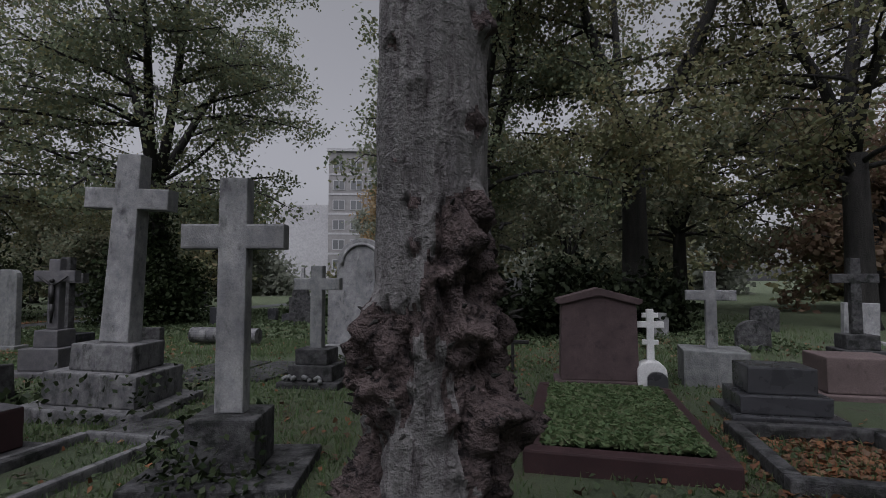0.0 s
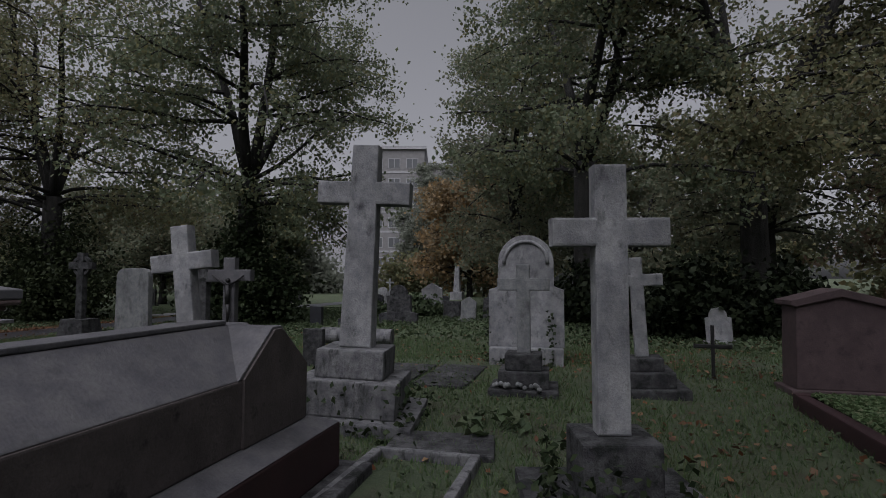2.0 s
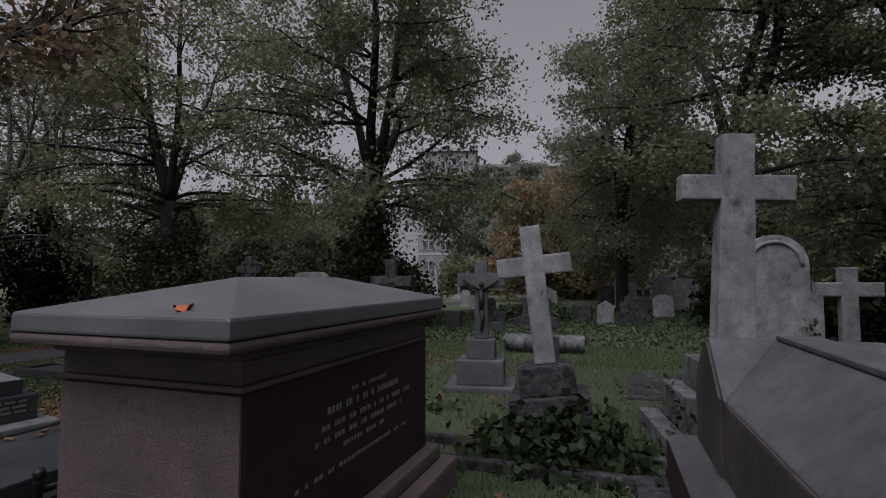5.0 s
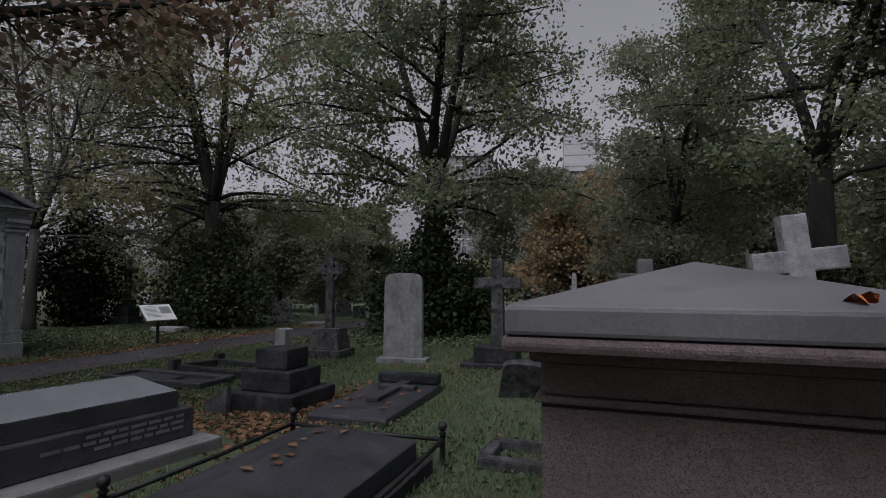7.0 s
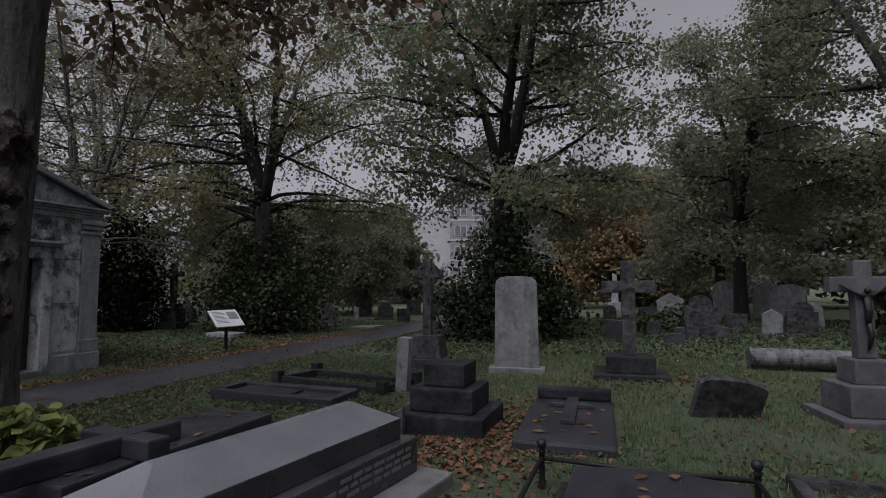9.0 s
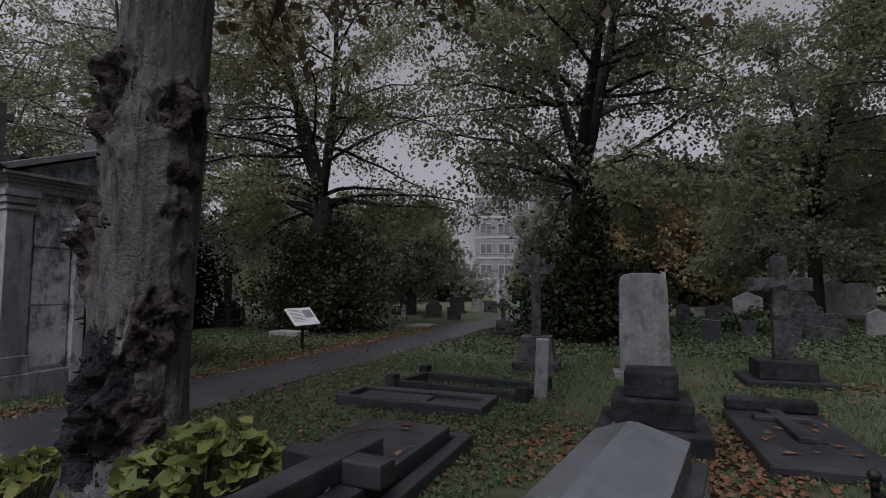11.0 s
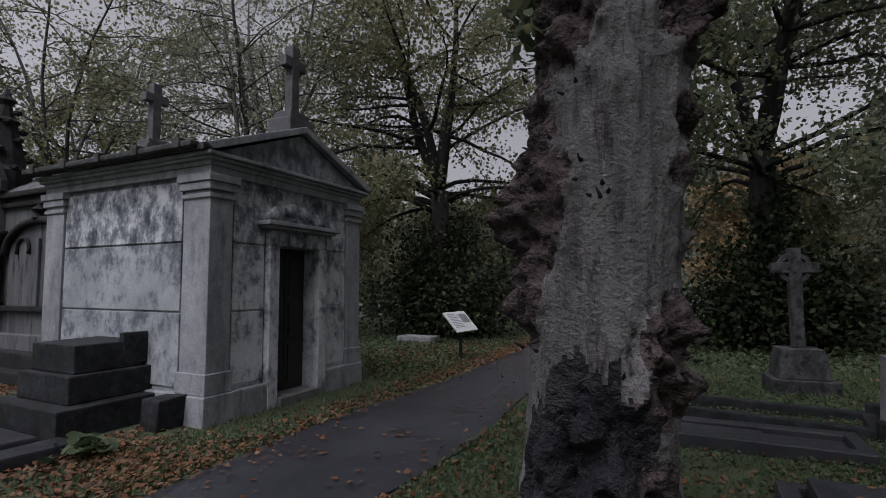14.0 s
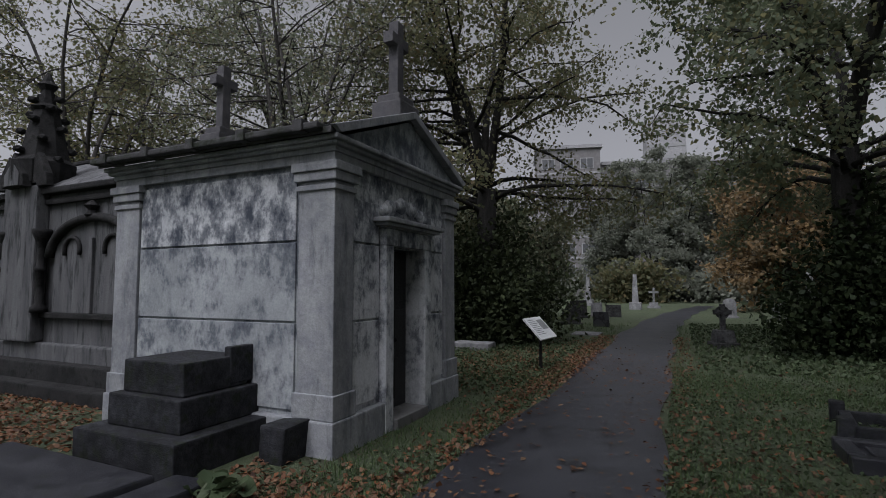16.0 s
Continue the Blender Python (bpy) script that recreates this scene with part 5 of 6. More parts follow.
    r = np.array([k for _, k in tips]) * clump
    pick = nrg.integers(0, len(c), leaves)
    off = nrg.normal(size=(leaves, 3)) * 0.6
    off[:, 2] *= 0.7
    places = c[pick] + off * r[pick][:, None]
    crown = new("crown", leaf_mesh("crown", places, size, leaf_mat, 0.15, 0.6, seed))
    crown.parent = t
    return t


tree(-6.1, 15.0, 4.9, 15.5, 5.6, 0.32, 48000, 0.098, GREENLEAF, "tall lime tree with ivy at its dark trunk", 11, 4, 0.9)
tree(-15.3, 15.3, 4.8, 14.5, 6.5, 0.34, 36000, 0.096, TURNLEAF, "spreading tree with forked dark trunk above evergreens", 12, 4, 1.0)
tree(4.75, 16.8, 5.0, 16.0, 5.5, 0.32, 42000, 0.098, GREENLEAF, "tall dark-trunked tree with turning green leaves", 13, 3, 0.6)
tree(9.4, 16.8, 5.0, 16.0, 4.8, 0.36, 31000, 0.098, TURNLEAF, "leaning dark tree with yellowing leaves", 14, 3, 0.6)
tree(15.5, 17.5, 5.0, 15.0, 5.0, 0.34, 17000, 0.115, TURNLEAF, "broad tree with yellow-green autumn leaves", 15, 4, 0.7)
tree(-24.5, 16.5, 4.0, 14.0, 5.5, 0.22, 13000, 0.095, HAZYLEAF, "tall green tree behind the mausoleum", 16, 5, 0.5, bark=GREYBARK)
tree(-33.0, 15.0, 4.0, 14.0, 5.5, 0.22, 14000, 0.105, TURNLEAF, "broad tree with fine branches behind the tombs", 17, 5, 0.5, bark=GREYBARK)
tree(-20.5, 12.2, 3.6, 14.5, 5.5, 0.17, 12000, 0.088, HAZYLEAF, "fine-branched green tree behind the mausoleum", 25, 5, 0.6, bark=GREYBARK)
tree(-28.0, 10.5, 3.6, 14.5, 5.5, 0.18, 13000, 0.095, TURNLEAF, "fine-branched yellowing tree behind the tombs", 26, 5, 0.6, bark=GREYBARK)
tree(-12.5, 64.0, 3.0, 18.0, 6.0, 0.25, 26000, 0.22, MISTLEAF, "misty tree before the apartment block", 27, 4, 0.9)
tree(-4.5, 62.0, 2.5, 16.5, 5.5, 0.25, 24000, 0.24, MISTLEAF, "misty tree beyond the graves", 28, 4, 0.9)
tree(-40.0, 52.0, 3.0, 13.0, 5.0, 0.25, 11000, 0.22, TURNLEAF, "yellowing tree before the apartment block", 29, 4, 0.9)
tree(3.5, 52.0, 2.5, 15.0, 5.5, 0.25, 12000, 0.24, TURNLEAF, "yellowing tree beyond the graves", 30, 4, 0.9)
tree(1.6, 23.5, 4.0, 15.0, 3.9, 0.24, 26000, 0.12, HAZYLEAF, "slender tree behind the graves, leaves paled for haze", 90, 4, 0.7)
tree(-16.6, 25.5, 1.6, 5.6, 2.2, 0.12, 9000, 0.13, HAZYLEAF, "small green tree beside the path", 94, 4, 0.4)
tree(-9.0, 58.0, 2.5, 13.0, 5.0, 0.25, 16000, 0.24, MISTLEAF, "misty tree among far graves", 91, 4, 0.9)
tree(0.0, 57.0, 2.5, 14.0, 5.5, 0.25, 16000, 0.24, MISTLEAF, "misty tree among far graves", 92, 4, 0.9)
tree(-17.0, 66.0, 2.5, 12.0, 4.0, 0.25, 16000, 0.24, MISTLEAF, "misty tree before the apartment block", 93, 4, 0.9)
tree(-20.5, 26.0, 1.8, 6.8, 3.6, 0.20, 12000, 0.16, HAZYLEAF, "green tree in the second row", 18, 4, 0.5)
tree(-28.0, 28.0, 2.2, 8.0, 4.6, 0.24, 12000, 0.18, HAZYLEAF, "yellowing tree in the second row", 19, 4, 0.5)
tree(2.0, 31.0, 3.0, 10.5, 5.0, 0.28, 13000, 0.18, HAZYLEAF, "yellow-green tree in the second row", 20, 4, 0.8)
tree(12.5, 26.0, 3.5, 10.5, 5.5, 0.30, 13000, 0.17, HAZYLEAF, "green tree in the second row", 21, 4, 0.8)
tree(21.0, 27.0, 3.0, 10.5, 6.0, 0.30, 16000, 0.22, REDLEAF, "reddish autumn tree in the second row", 22, 4, 0.8)
tree(-3.7, 37.5, 1.8, 9.5, 4.6, 0.2, 15000, 0.2, ORANGELEAF, "orange autumn tree in the far distance", 23, 5, 0.9)
tree(7.5, 38.0, 2.5, 12.0, 5.0, 0.25, 14000, 0.24, HAZYLEAF, "yellowing tree far beyond the graves", 24, 4, 0.9)


def bush(x, y, rx, ry, h, leaves, size, mat, label, seed, z0=0.0, name="bush"):
    """Clumps of leaves on a thicket of stems, uneven in outline."""
    rng = np.random.default_rng(seed)
    t = thing(name, x, y, label=label, category="bush")
    bm = bmesh.new()
    rr = random.Random(seed)
    ends = []
    for k in range(26):
        a, q = rr.uniform(0, 2 * math.pi), math.sqrt(rr.random())
        top = (rx * q * math.cos(a), ry * q * math.sin(a), z0 + (h - z0) * (1 - 0.65 * q * q) * rr.uniform(0.65, 1.0))
        p = [(top[0] * 0.2, top[1] * 0.2, -0.1), (top[0] * 0.55, top[1] * 0.55, top[2] * 0.5), top]
        tube(bm, p, [0.03, 0.02, 0.006], 5)
        for f in (0.3, 0.45, 0.6, 0.75, 0.9, 1.0):
            ends.append((top[0] * f, top[1] * f, top[2] * (0.15 + 0.85 * f)))
            ends.append((top[0] * f + rr.uniform(-0.3, 0.3), top[1] * f + rr.uniform(-0.3, 0.3), top[2] * rr.uniform(0.1, 1.0) * f))
    tagged(part("stems", bm, DARKBARK, t), kind="stuff")
    c = np.array(ends)
    pick = rng.integers(0, len(c), leaves)
    pl = c[pick] + rng.normal(size=(leaves, 3)) * np.array([0.24 * rx, 0.24 * ry, 0.10 * h]) * 0.75
    pl[:, 2] = np.maximum(pl[:, 2], 0.03)
    f = new("foliage", leaf_mesh("foliage", pl, size, mat, 0.2, 0.6, seed))
    f.parent = t
    return t


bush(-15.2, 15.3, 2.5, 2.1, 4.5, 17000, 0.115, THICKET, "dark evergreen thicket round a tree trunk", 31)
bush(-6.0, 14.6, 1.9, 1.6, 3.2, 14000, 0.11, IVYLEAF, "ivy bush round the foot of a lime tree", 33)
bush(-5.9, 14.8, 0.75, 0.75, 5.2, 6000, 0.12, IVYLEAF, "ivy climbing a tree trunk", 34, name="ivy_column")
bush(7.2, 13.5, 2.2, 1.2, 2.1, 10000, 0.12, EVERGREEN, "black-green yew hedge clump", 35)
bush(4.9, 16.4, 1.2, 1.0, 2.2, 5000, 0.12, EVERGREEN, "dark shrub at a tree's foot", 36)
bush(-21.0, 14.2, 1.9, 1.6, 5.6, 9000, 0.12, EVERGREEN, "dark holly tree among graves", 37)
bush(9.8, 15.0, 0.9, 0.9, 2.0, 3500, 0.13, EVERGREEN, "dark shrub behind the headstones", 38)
bush(-1.2, 17.5, 1.2, 0.9, 1.0, 3000, 0.12, CLOVER, "low green shrub among graves", 39)

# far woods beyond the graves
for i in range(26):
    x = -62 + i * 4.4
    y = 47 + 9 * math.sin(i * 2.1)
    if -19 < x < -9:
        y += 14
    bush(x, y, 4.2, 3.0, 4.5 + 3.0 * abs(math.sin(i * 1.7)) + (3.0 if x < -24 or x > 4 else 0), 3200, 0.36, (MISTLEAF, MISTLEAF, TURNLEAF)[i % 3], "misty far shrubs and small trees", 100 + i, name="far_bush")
for i, (x, y) in enumerate(((-40, 40), (-48, 24), (30, 42), (28, 20), (40, 30), (-26, 44), (18, 50), (34, 8), (-44, 8), (-36, -6), (24, -2))):
    tree(x, y, 3.0, 10.0, 6.0, 0.3, 9000, 0.34, (TURNLEAF, GREENLEAF)[i % 2], "far broadleaf tree closing the cemetery", 60 + i, 4, 0.8)
for i, (x, y) in enumerate(((14, -8), (3, -10), (-7, -10), (-20, -8))):
    tree(x, y, 4.5, 14.0, 6.0, 0.35, 7000, 0.34, GREENLEAF, "broadleaf tree behind the walk", 80 + i, 4, 0.4)


def gnarled_trunk(x, y, radius, height, burls, label, seed, crown=True, sway=0.0, damp=None):
    """A thick trunk swollen with knobbly burls."""
    t = thing("gnarled_tree", x, y, label=label, category="tree")
    rows, n = 300, 160
    bm = bmesh.new()
    grid = []
    for j in range(rows + 1):
        z = -0.2 + (height + 0.2) * j / rows
        base = radius * (1 + 0.45 * math.exp(-max(z, 0) / 0.35)) * (1 - 0.02 * z)
        ring = []
        for i in range(n):
            a = 2 * math.pi * i / n
            ca, sa = math.cos(a), math.sin(a)
            r = base * (1 + 0.06 * noise.noise((ca * 1.2 + seed, sa * 1.2, z * 0.5)) + 0.05 * math.cos(3 * a + seed) * math.exp(-max(z, 0)))
            r += 0.012 * noise.noise((ca * 9 + seed, sa * 9, z * 1.6))
            lump = 0.0
            for bz, ba, size, amp in burls:
                da = (a - radians(ba) + math.pi) % (2 * math.pi) - math.pi
                d2 = ((z - bz) / size) ** 2 + (da * base / size) ** 2
                lump += amp * math.exp(-d2 * 1.2)
            rough = noise.turbulence((ca * 3.2 + seed, sa * 3.2, z * 5.5), 4, False) - 0.35
            r += lump * (1 + 1.1 * rough) + (0.035 * rough if lump > 0.03 else 0.006 * rough)
            ring.append((bm.verts.new((r * ca + sway * z, r * sa, z)), lump))
        grid.append(ring)
    for p, q in zip(grid, grid[1:]):
        for i in range(n):
            k = (i + 1) % n
            f = bm.faces.new((p[i][0], p[k][0], q[k][0], q[i][0]))
            f.material_index = 1 if p[i][1] > 0.043 + 0.035 * noise.noise((i * 0.3, p[i][0].co.z * 6, seed)) else 0
            if damp:
                z, a = p[i][0].co.z, 360 * i / n
                ragged = noise.turbulence((i * 0.12, z * 3.5, seed), 4, False) - 0.4
                if ((z - damp[0]) / damp[1]) ** 2 + ((a - damp[2]) / damp[3]) ** 2 + 0.9 * ragged < 1:
                    f.material_index = 2
            f.smooth = True
    bm.faces.new([v for v, _ in grid[-1]])
    part("trunk", bm, [BARK, BURL, DAMPBARK], t)
    rng = random.Random(seed)
    # twig stubs on the burls
    bm = bmesh.new()
    for bz, ba, size, amp in burls:
        for _ in range(6 if size > 0.14 else 0):
            a = radians(ba + rng.uniform(-50, 50))
            z = bz + rng.uniform(-size, size) * 0.8
            r = radius + amp * 0.8
            q, d = limb_points(rng, (r * math.cos(a) * 0.95 + sway * z, r * math.sin(a) * 0.95, z), (math.cos(a), math.sin(a), rng.uniform(-0.2, 0.8)), rng.uniform(0.03, 0.07), 0.3, 3)
            tube(bm, q, [0.012, 0.009, 0.006, 0.003], 5)
    tagged(part("twigs", bm, DARKBARK, t), kind="stuff")
    if crown:
        bm = bmesh.new()
        tips = []
        for s in range(5):
            a = 2 * math.pi * s / 5 + 0.4
            p, d = limb_points(rng, (sway * height, 0, height - 0.3), (math.cos(a) * 0.5, math.sin(a) * 0.5, 1), 5.0, 0.15, 8)
            tube(bm, p, [0.17 * (1 - 0.8 * i / 8) + 0.01 for i in range(9)], 8)
            for k in range(3, 9):
                for _ in range(3):
                    q, d = limb_points(rng, p[k], (rng.uniform(-1, 1), rng.uniform(-1, 1), rng.uniform(0, 0.6)), rng.uniform(1.2, 2.6), 0.25, 5, 0.03)
                    tube(bm, q, [0.035, 0.03, 0.022, 0.016, 0.01, 0.006], 5)
                    tips += q[2:]
        part("bough", bm, DARKBARK, t, smooth=True)
        c = np.array([tuple(v) for v in tips])
        g = np.random.default_rng(seed)
        pl = c[g.integers(0, len(c), 9000)] + g.normal(size=(9000, 3)) * 0.33
        cr = new("crown", leaf_mesh("crown", pl, 0.13, GREENLEAF, 0.15, 0.6, seed))
        cr.parent = t
    return t


# burls: height, angle round the trunk, size, depth
gnarled_trunk(6.71, 3.12, 0.285, 5.2, [(0.82, -8, 0.25, 0.19), (1.32, -30, 0.25, 0.16), (1.66, -38, 0.17, 0.09), (1.12, 228, 0.19, 0.10), (0.90, 222, 0.20, 0.11), (0.45, 196, 0.22, 0.14), (0.45, -5, 0.25, 0.08), (2.15, -30, 0.09, 0.06), (2.65, -15, 0.10, 0.06), (1.75, 262, 0.05, 0.05), (1.55, 268, 0.05, 0.05), (1.95, 255, 0.05, 0.045), (2.3, 270, 0.05, 0.045), (1.25, 285, 0.05, 0.05), (2.5, 240, 0.06, 0.05)],
              "gnarled grey tree trunk swollen with knobbly burls", 3)
gnarled_trunk(-8.27, 2.93, 0.37, 5.0, [(2.16, 206, 0.19, 0.14), (1.92, 203, 0.21, 0.17), (1.66, 204, 0.17, 0.10), (2.15, 235, 0.15, 0.06), (1.48, 200, 0.2, 0.07), (1.40, -22, 0.20, 0.16), (1.18, -30, 0.16, 0.11), (0.85, 272, 0.30, 0.075), (0.55, 260, 0.30, 0.08), (0.62, -40, 0.25, 0.08), (2.48, -8, 0.14, 0.09), (2.2, -12, 0.12, 0.07), (3.0, -6, 0.22, 0.15), (2.92, 226, 0.24, 0.13), (2.5, 212, 0.16, 0.08), (3.3, 250, 0.22, 0.12), (2.6, 285, 0.08, 0.05), (1.9, 0, 0.1, 0.06)],
              "gnarled leaning tree trunk with dark burls beside the path", 7, sway=0.055, damp=(0.72, 0.5, 262, 42))
bough = bmesh.new()
rb = random.Random(9)
pts, _ = limb_points(rb, (-8.0, 2.95, 4.55), (1, 0.72, 0.12), 3.6, 0.10, 9)
ends = []
for q in pts[2:]:
    for _ in range(4):
        w, _d = limb_points(rb, q, (rb.uniform(-0.6, 1), rb.uniform(-0.2, 1), rb.uniform(-0.3, 0.8)), rb.uniform(0.6, 1.5), 0.3, 4)
        tube(bough, w, [0.02, 0.015, 0.01, 0.007, 0.004], 5)
        ends += w[2:]
bt = thing("overhanging_bough", -8.0, 2.95, 0, label="dark overhanging bough with reddish leaves", category="branch")
for v in bough.verts:
    v.co -= Vector((-8.0, 2.95, 0))
tagged(part("twigs", bough, DARKBARK, bt, smooth=True), kind="stuff")
limb = bmesh.new()
tube(limb, [q - Vector((-8.0, 2.95, 0)) for q in pts], [0.09 - 0.0075 * i for i in range(10)], 8)
part("limb", limb, DARKBARK, bt, smooth=True)
gg = np.random.default_rng(77)
ee = np.array([tuple(v) for v in ends]) - np.array([-8.0, 2.95, 0])
ll = new("leaves", leaf_mesh("leaves", ee[gg.integers(0, len(ee), 1500)] + gg.normal(size=(1500, 3)) * 0.16, 0.09, REDLEAF, 0.15, 0.6, 78))
ll.parent = bt


def clump_on(name, x, y, z, places, size, mat, label, category, seed, kind=""):
    ob = new(name, leaf_mesh(name, places, size, mat, 0.25, 0.6, seed))
    ob.matrix_world = pose(x, y, z)
    return tagged(ob, label, category, kind=kind)


g = np.random.default_rng(5)
# spray of leaves hanging from the burls
n = 150
sp = np.c_[g.normal(-0.30, 0.09, n), g.normal(-0.18, 0.10, n), g.normal(3.16, 0.14, n)]
clump_on("leaf_spray", -8.2, 2.93, rise(-8.1, 2.9), sp, 0.075, GREENLEAF, "spray of green leaves sprouting from the trunk", "leaves", 6, "stuff")


def ivy_on(x, y, w, d, z0, z1, n, label, seed):
    """Ivy leaves over the faces of a block and on the ground round it."""
    g = np.random.default_rng(seed)
    f = g.integers(0, 4, n)
    u, h = g.random(n) * 2 - 1, z0 + (z1 - z0) * g.random(n) ** 1.5
    s = np.where(f % 2 == 0, -1, 1)
    px = np.where(f < 2, u * w, s * (w + 0.03)) + g.normal(size=n) * 0.03
    py = np.where(f < 2, s * (d + 0.03), u * d) + g.normal(size=n) * 0.03
    keep = np.sin(px * 5 + seed) + np.sin(py * 4 + 1.3 * seed) + g.normal(size=n) * 0.5 > -0.2
    m = n // 3
    gx, gy = g.normal(size=m) * w * 0.55, g.normal(size=m) * d * 0.55
    pl = np.r_[np.c_[px, py, h][keep], np.c_[gx, gy - d * 0.4, 0.04 + 0.08 * g.random(m)]]
    clump_on("ivy", x, y, rise(x, y), pl, 0.05, IVYLEAF, label, "ivy", seed, "stuff")


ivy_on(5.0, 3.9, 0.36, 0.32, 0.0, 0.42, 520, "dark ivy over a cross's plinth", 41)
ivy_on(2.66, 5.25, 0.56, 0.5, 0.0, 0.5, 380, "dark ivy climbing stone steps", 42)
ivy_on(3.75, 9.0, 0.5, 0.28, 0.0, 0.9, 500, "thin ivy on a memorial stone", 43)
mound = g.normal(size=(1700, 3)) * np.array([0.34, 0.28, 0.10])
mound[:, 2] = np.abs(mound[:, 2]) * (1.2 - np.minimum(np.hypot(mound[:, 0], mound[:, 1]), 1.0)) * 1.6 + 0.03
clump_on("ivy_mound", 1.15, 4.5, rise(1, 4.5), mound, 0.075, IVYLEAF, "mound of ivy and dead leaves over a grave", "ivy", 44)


def broad_leaf_plant(x, y, n, r, h, size, mat, label, seed):
    """Broad round leaves on stalks."""
    rng = random.Random(seed)
    t = thing("leafy_plant", x, y, label=label, category="plant")
    st, lf = bmesh.new(), bmesh.new()
    for k in range(n):
        a, q = rng.uniform(0, 2 * math.pi), math.sqrt(rng.random())
        c = Vector((r * q * math.cos(a), r * q * math.sin(a), h * (1 - 0.5 * q * q) * rng.uniform(0.55, 1.0)))
        tube(st, [(c.x * 0.4, c.y * 0.4, -0.02), (c.x * 0.8, c.y * 0.8, c.z * 0.7), c], [0.006, 0.005, 0.004], 4)
        s = size * rng.uniform(0.6, 1.15)
        m = Matrix.Translation(c) @ Euler((rng.uniform(-0.5, 0.5), rng.uniform(-0.5, 0.5), a)).to_matrix().to_4x4()
        mid = lf.verts.new(m @ Vector((0, 0, -0.02)))
        rim = []
        for i in range(10):
            b2 = 2 * math.pi * i / 10
            rr = s * (0.5 + 0.07 * math.cos(5 * b2)) * (0.45 if i == 5 else 1)
            rim.append(lf.verts.new(m @ Vector((rr * math.cos(b2), rr * math.sin(b2), 0.03 * math.sin(2 * b2) + 0.01))))
        for i in range(10):
            lf.faces.new((mid, rim[i], rim[(i + 1) % 10]))
    tagged(part("stalks", st, CLOVER, t), kind="stuff")
    tagged(part("leaves", lf, mat, t, smooth=True), kind="stuff")


broad_leaf_plant(-7.35, 2.75, 130, 0.52, 0.72, 0.17, LIMELEAF, "yellow-green hollyhock plant at a tree's foot", 1)
broad_leaf_plant(-7.0, 3.0, 40, 0.32, 0.38, 0.15, LIMELEAF, "yellow-green leafy plant beside a grave", 2)
broad_leaf_plant(-8.75, 2.45, 80, 0.48, 0.42, 0.15, LIMELEAF, "low yellow-green plant beside the trunk", 3)
broad_leaf_plant(-13.2, 3.2, 16, 0.3, 0.2, 0.2, CLOVER, "broad green dock leaves beside the path", 4)
broad_leaf_plant(3.95, 5.35, 26, 0.35, 0.18, 0.12, CLOVER, "broad green weeds beside the cross", 5)
broad_leaf_plant(-0.35, 5.6, 14, 0.25, 0.15, 0.12, CLOVER, "small green weeds in the grass", 6)


# ---- ground cover ----
BLOCKED = [(-16.7, -12.95, 4.3, 7.7), (-15.4, -13.7, 3.2, 4.8), (-0.85, 0.5, 1.4, 3.7), (1.8, 3.5, 1.0, 4.1), (-5.55, -3.85, 1.0, 3.95), (-3.05, -1.8, 1.65, 3.75), (-3.68, -2.66, 4.75, 6.6), (-8.4, -6.3, 5.98, 6.72), (-7.25, -6.05, 2.3, 4.85)]


def free_spots(n, x0, x1, y0, y1, seed, fade=0.0):
    g = np.random.default_rng(seed)
    x, y = x0 + (x1 - x0) * g.random(n), y0 + (y1 - y0) * g.random(n) ** (1 + fade)
    ok = np.ones(n, bool)
    for a, b2, c, d in BLOCKED:
        ok &= ~((x > a) & (x < b2) & (y > c) & (y < d))
    ok &= ~((x > -11.8) & (x < -9.95) & (y < 26))
    return x[ok], y[ok]


def heights(x, y):
    return -0.08 + 0.24 / (1 + np.exp(-(x + 5.0) / 1.3))


def grass_blades(n, x0, x1, y0, y1, seed, h=0.06):
    x, y = free_spots(n, x0, x1, y0, y1, seed, 0.5)
    g = np.random.default_rng(seed)
    patch = np.sin(x * 1.7 + 2 * np.sin(y * 1.1)) + np.sin(y * 2.3 + x) * 0.7 + g.normal(size=len(x)) * 0.6
    x, y = x[patch > -0.9], y[patch > -0.9]
    k = len(x)
    z = heights(x, y) - 0.01
    a, hh = g.random(k) * 2 * np.pi, h * (0.5 + g.random(k))
    p = np.empty((k, 3, 3))
    w = 0.006 + 0.004 * g.random(k)
    p[:, 0] = np.c_[x - w * np.cos(a), y - w * np.sin(a), z]
    p[:, 1] = np.c_[x + w * np.cos(a), y + w * np.sin(a), z]
    p[:, 2] = np.c_[x + g.normal(size=k) * 0.025, y + g.normal(size=k) * 0.025, z + hh]
    me = bpy.data.meshes.new("grass")
    me.vertices.add(3 * k)
    me.vertices.foreach_set("co", p.ravel())
    me.loops.add(3 * k)
    me.loops.foreach_set("vertex_index", np.arange(3 * k, dtype=np.int32))
    me.polygons.add(k)
    me.polygons.foreach_set("loop_start", np.arange(0, 3 * k, 3, dtype=np.int32))
    me.update(calc_edges=True)
    me.materials.append(GRASS)
    tagged(new("grass", me), "short damp green grass", "grass", kind="stuff")


grass_blades(170000, -13, 10, 2.2, 12, 51)
grass_blades(60000, -20, 14, 9, 24, 52, 0.10)
grass_blades(70000, -9.7, 12, -3.5, 2.2, 54)


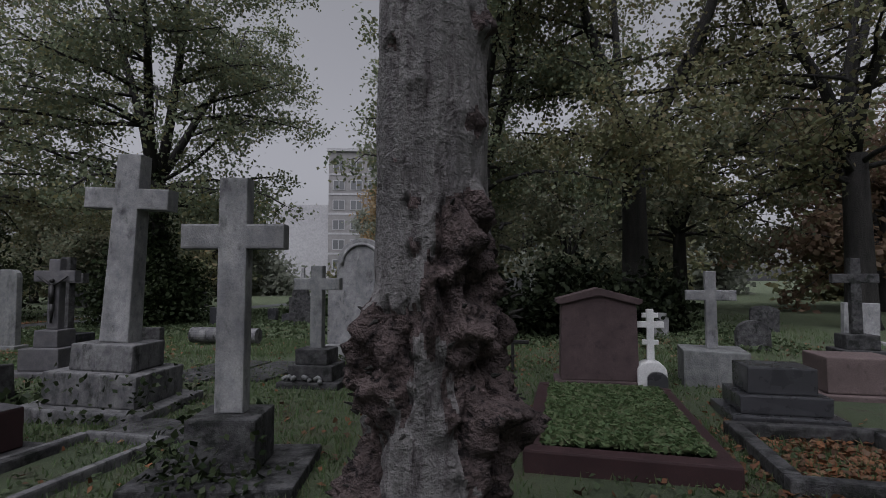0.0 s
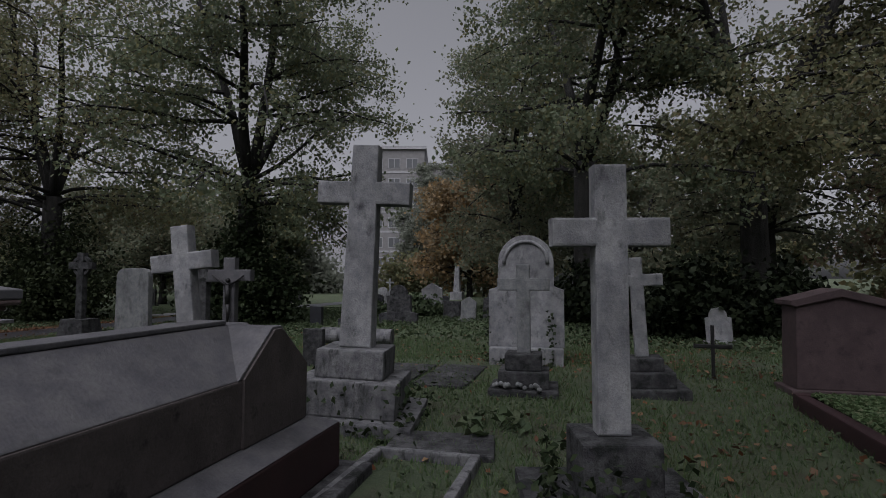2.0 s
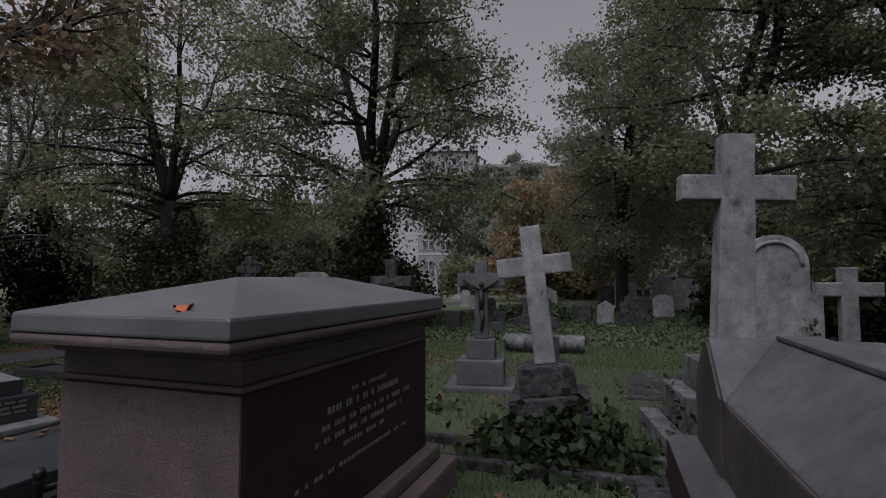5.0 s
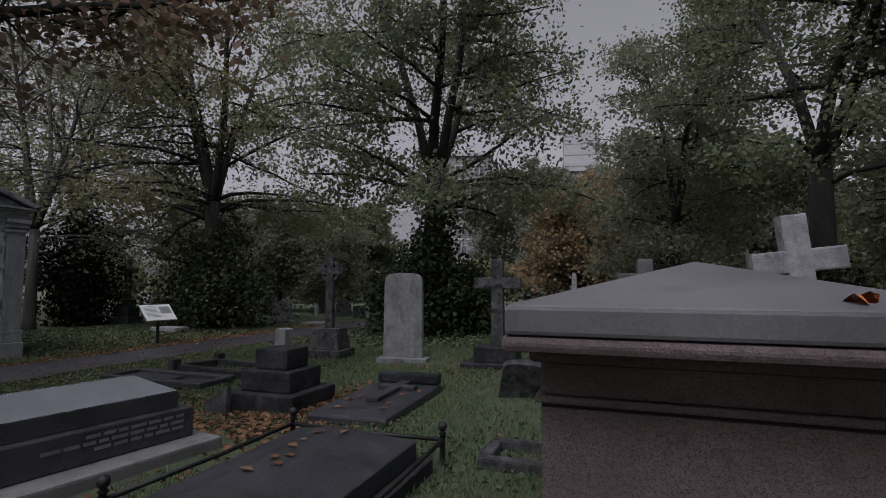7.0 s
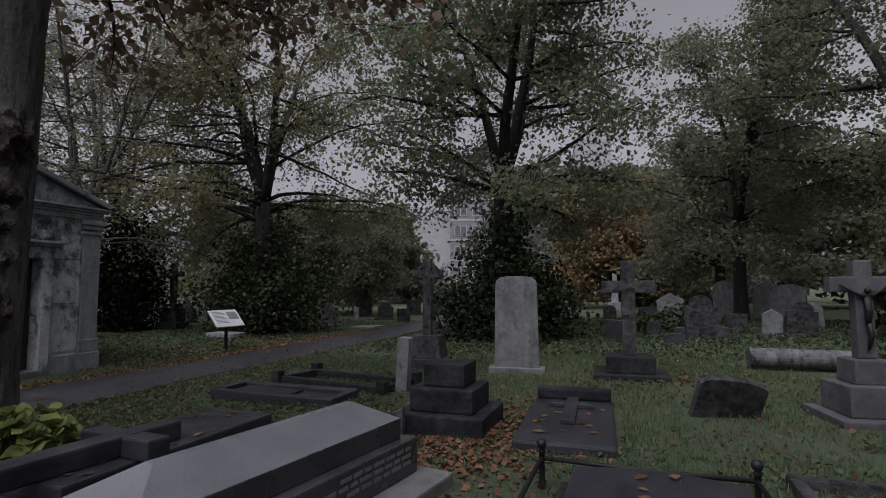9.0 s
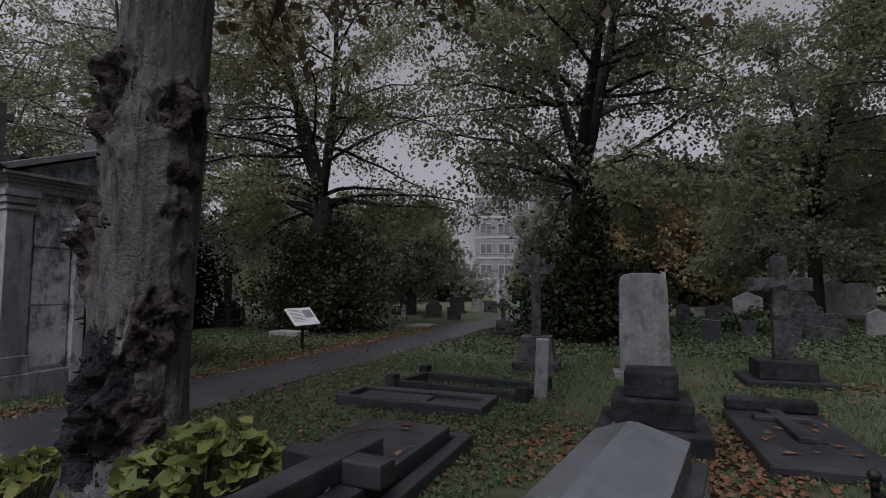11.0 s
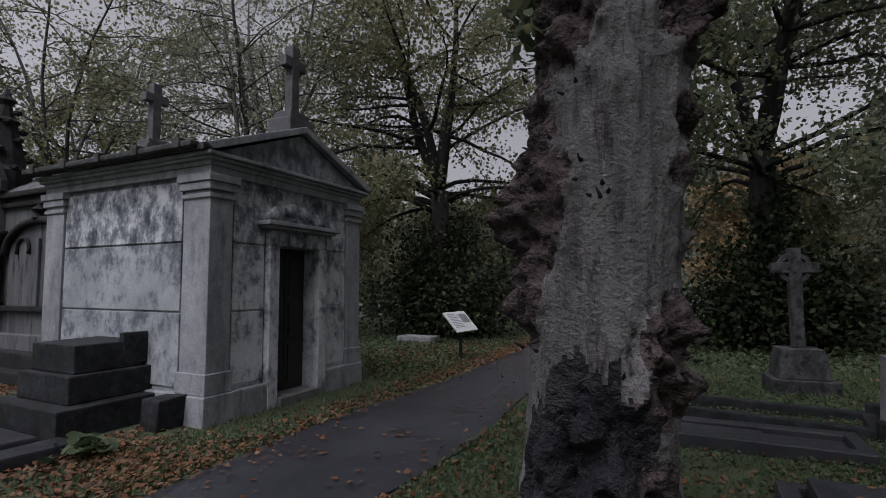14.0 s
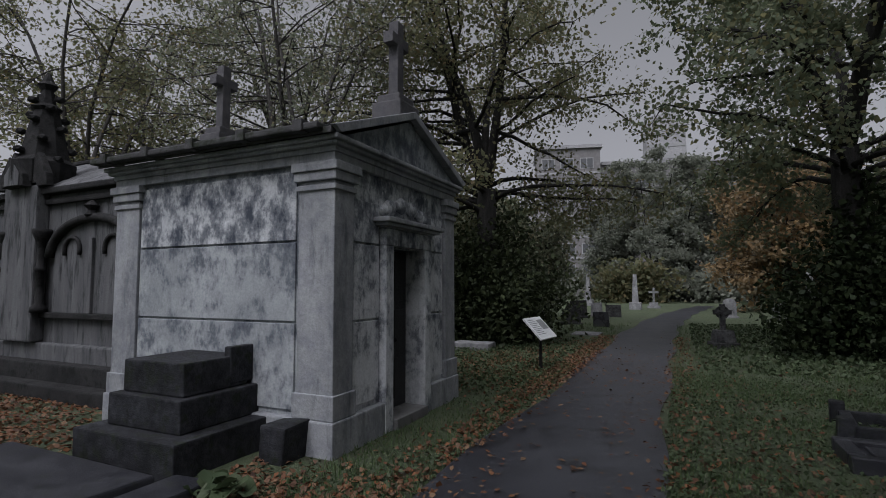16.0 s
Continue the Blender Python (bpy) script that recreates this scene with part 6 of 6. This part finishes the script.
def litter(name, x, y, size, mat, label, category, seed, lift=0.012, flat=0.9):
    z = heights(x, y) + lift
    g = np.random.default_rng(seed)
    on = (x > -11.75) & (x < -10.0) & (y < 26)
    z = np.where(on, -0.08 + 0.022 + 0.03 + 0.004, z) + g.random(len(x)) * 0.012
    tagged(new(name, leaf_mesh(name, np.c_[x, y, z], size, mat, flat, 0.6, seed)), label, category, kind="stuff")


# clover and ground ivy
x, y = free_spots(26000, -14, 10, 2.5, 14, 53, 0.3)
k = np.sin(x * 1.3 + 4) + np.sin(y * 1.9 + x * 0.5) > 0.35
litter("ground_cover", x[k], y[k], 0.036, CLOVER, "patches of clover and ground ivy", "ground cover", 54, 0.03, 0.5)
x, y = free_spots(7000, -19, -12.2, 7.8, 15, 55)
litter("ground_cover", x, y, 0.055, CLOVER, "low green weeds along the path's verge", "ground cover", 56, 0.07, 0.5)
x, y = free_spots(24000, -9.5, 12, 11, 24, 57)
litter("ground_cover", x, y, 0.07, CLOVER, "rough green plants among far graves", "ground cover", 58, 0.10, 0.3)
g = np.random.default_rng(61)
x, y = 7.16 + 1.2 * g.random(9000), 4.72 + 2.25 * g.random(9000)
litter("clover_bed", x, y, 0.055, GRASS, "thick clover filling a grave plot", "ground cover", 62, 0.17, 0.5)
x, y = free_spots(13000, -10.0, -5.5, 2.2, 11, 67)
litter("ground_cover", x, y, 0.034, CLOVER, "small weeds in the grass of the verge", "ground cover", 68, 0.035, 0.5)
# fallen leaves: along the verges, round the graves and thinly everywhere
x0, y0 = free_spots(3000, -16, 10, 2.0, 14, 63)
xs, ys = [x0], [y0]
for cx, sx, n in ((-12.05, 0.20, 2400), (-9.8, 0.13, 700)):
    yy = 1.5 + 17 * g.random(n)
    xs.append(cx + g.normal(size=n) * sx), ys.append(yy)
for cx, cy, sx, sy, n in ((-13.0, 3.2, 0.9, 0.45, 1900), (-4.3, 4.7, 0.5, 0.5, 900), (-3.7, 5.3, 0.35, 0.9, 700), (-5.6, 5.0, 0.8, 0.7, 900), (-16.8, 3.4, 0.9, 0.6, 1100), (-18.8, 4.6, 1.3, 0.9, 2600), (-19.5, 6.0, 1.6, 0.6, 1200), (9.3, 5.2, 0.5, 0.6, 1400), (5.9, 5.3, 0.5, 0.8, 110), (8.4, 12.5, 2.0, 0.8, 1100), (-12.8, 10.5, 1.3, 1.2, 3000), (-12.6, 13.0, 1.2, 1.6, 3000), (-7.0, 3.9, 0.7, 0.7, 300), (-9.0, 5.5, 0.6, 2.0, 700), (-2.4, 2.7, 0.4, 0.7, 0), (-2.0, 8.9, 1.2, 0.5, 400), (5.0, 9.5, 1.6, 0.6, 600)):
    xs.append(cx + g.normal(size=n) * sx), ys.append(cy + g.normal(size=n) * sy)
x, y = np.concatenate(xs), np.concatenate(ys)
ok = ~((x > -11.6) & (x < -10.1) & (y > 2) & (g.random(len(x)) > 0.08))
for a, b2, c, d in BLOCKED[:6]:
    ok &= ~((x > a) & (x < b2) & (y > c) & (y < d))
litter("fallen_leaves", x[ok], y[ok], 0.05, FALLEN, "brown and orange fallen leaves on the ground", "leaves", 64, 0.02, 0.75)
n = 420
x, y = -11.7 + 1.65 * g.random(n), 1.5 + 12 * g.random(n)
litter("fallen_leaves", x, y, 0.048, FALLEN, "fallen leaves scattered on the wet path", "leaves", 65, 0.0, 3.0)


def leaves_on(x0, x1, y0, y1, z, n, label, seed, size=0.06):
    g = np.random.default_rng(seed)
    pl = np.c_[x0 + (x1 - x0) * g.random(n), y0 + (y1 - y0) * g.random(n), z + 0.004 + 0.008 * g.random(n)]
    tagged(new("fallen_leaves", leaf_mesh("fallen_leaves", pl, size, FALLEN, 4.0, 0.5, seed)), label, "leaves", kind="stuff")


leaves_on(-7.05, -6.25, 2.5, 4.6, 0.237, 45, "fallen leaves lying on a sunken grave", 71)
leaves_on(-2.5, -2.28, 2.0, 3.4, rise(-2.4, 2.7) + 0.362, 9, "fallen leaves lying on the coped cover", 72)
leaves_on(-3.5, -2.85, 4.9, 6.2, rise(-3.1, 5.3) + 0.102, 22, "fallen leaves lying on a flat slab", 73)
# the orange leaf on the red tomb's lid
b = bmesh.new()
rim = []
for i in range(12):
    a = 2 * math.pi * i / 12
    r = 0.034 * (1 + 0.25 * math.cos(3 * a))
    rim.append(b.verts.new((r * math.cos(a), r * math.sin(a) * 0.8, 0.012 * math.sin(2 * a) + 0.02 * math.cos(a) ** 2)))
b.faces.new(rim)
bmesh.ops.solidify(b, geom=b.faces[:], thickness=0.003)
single("fallen_leaf", b, ORANGE_LEAF, pose(0.14, 1.53, rise(-0.14, 2.5) + 1.362, 12, 0, 20), "curled orange leaf lying on a tomb lid", "leaf", smooth=True)
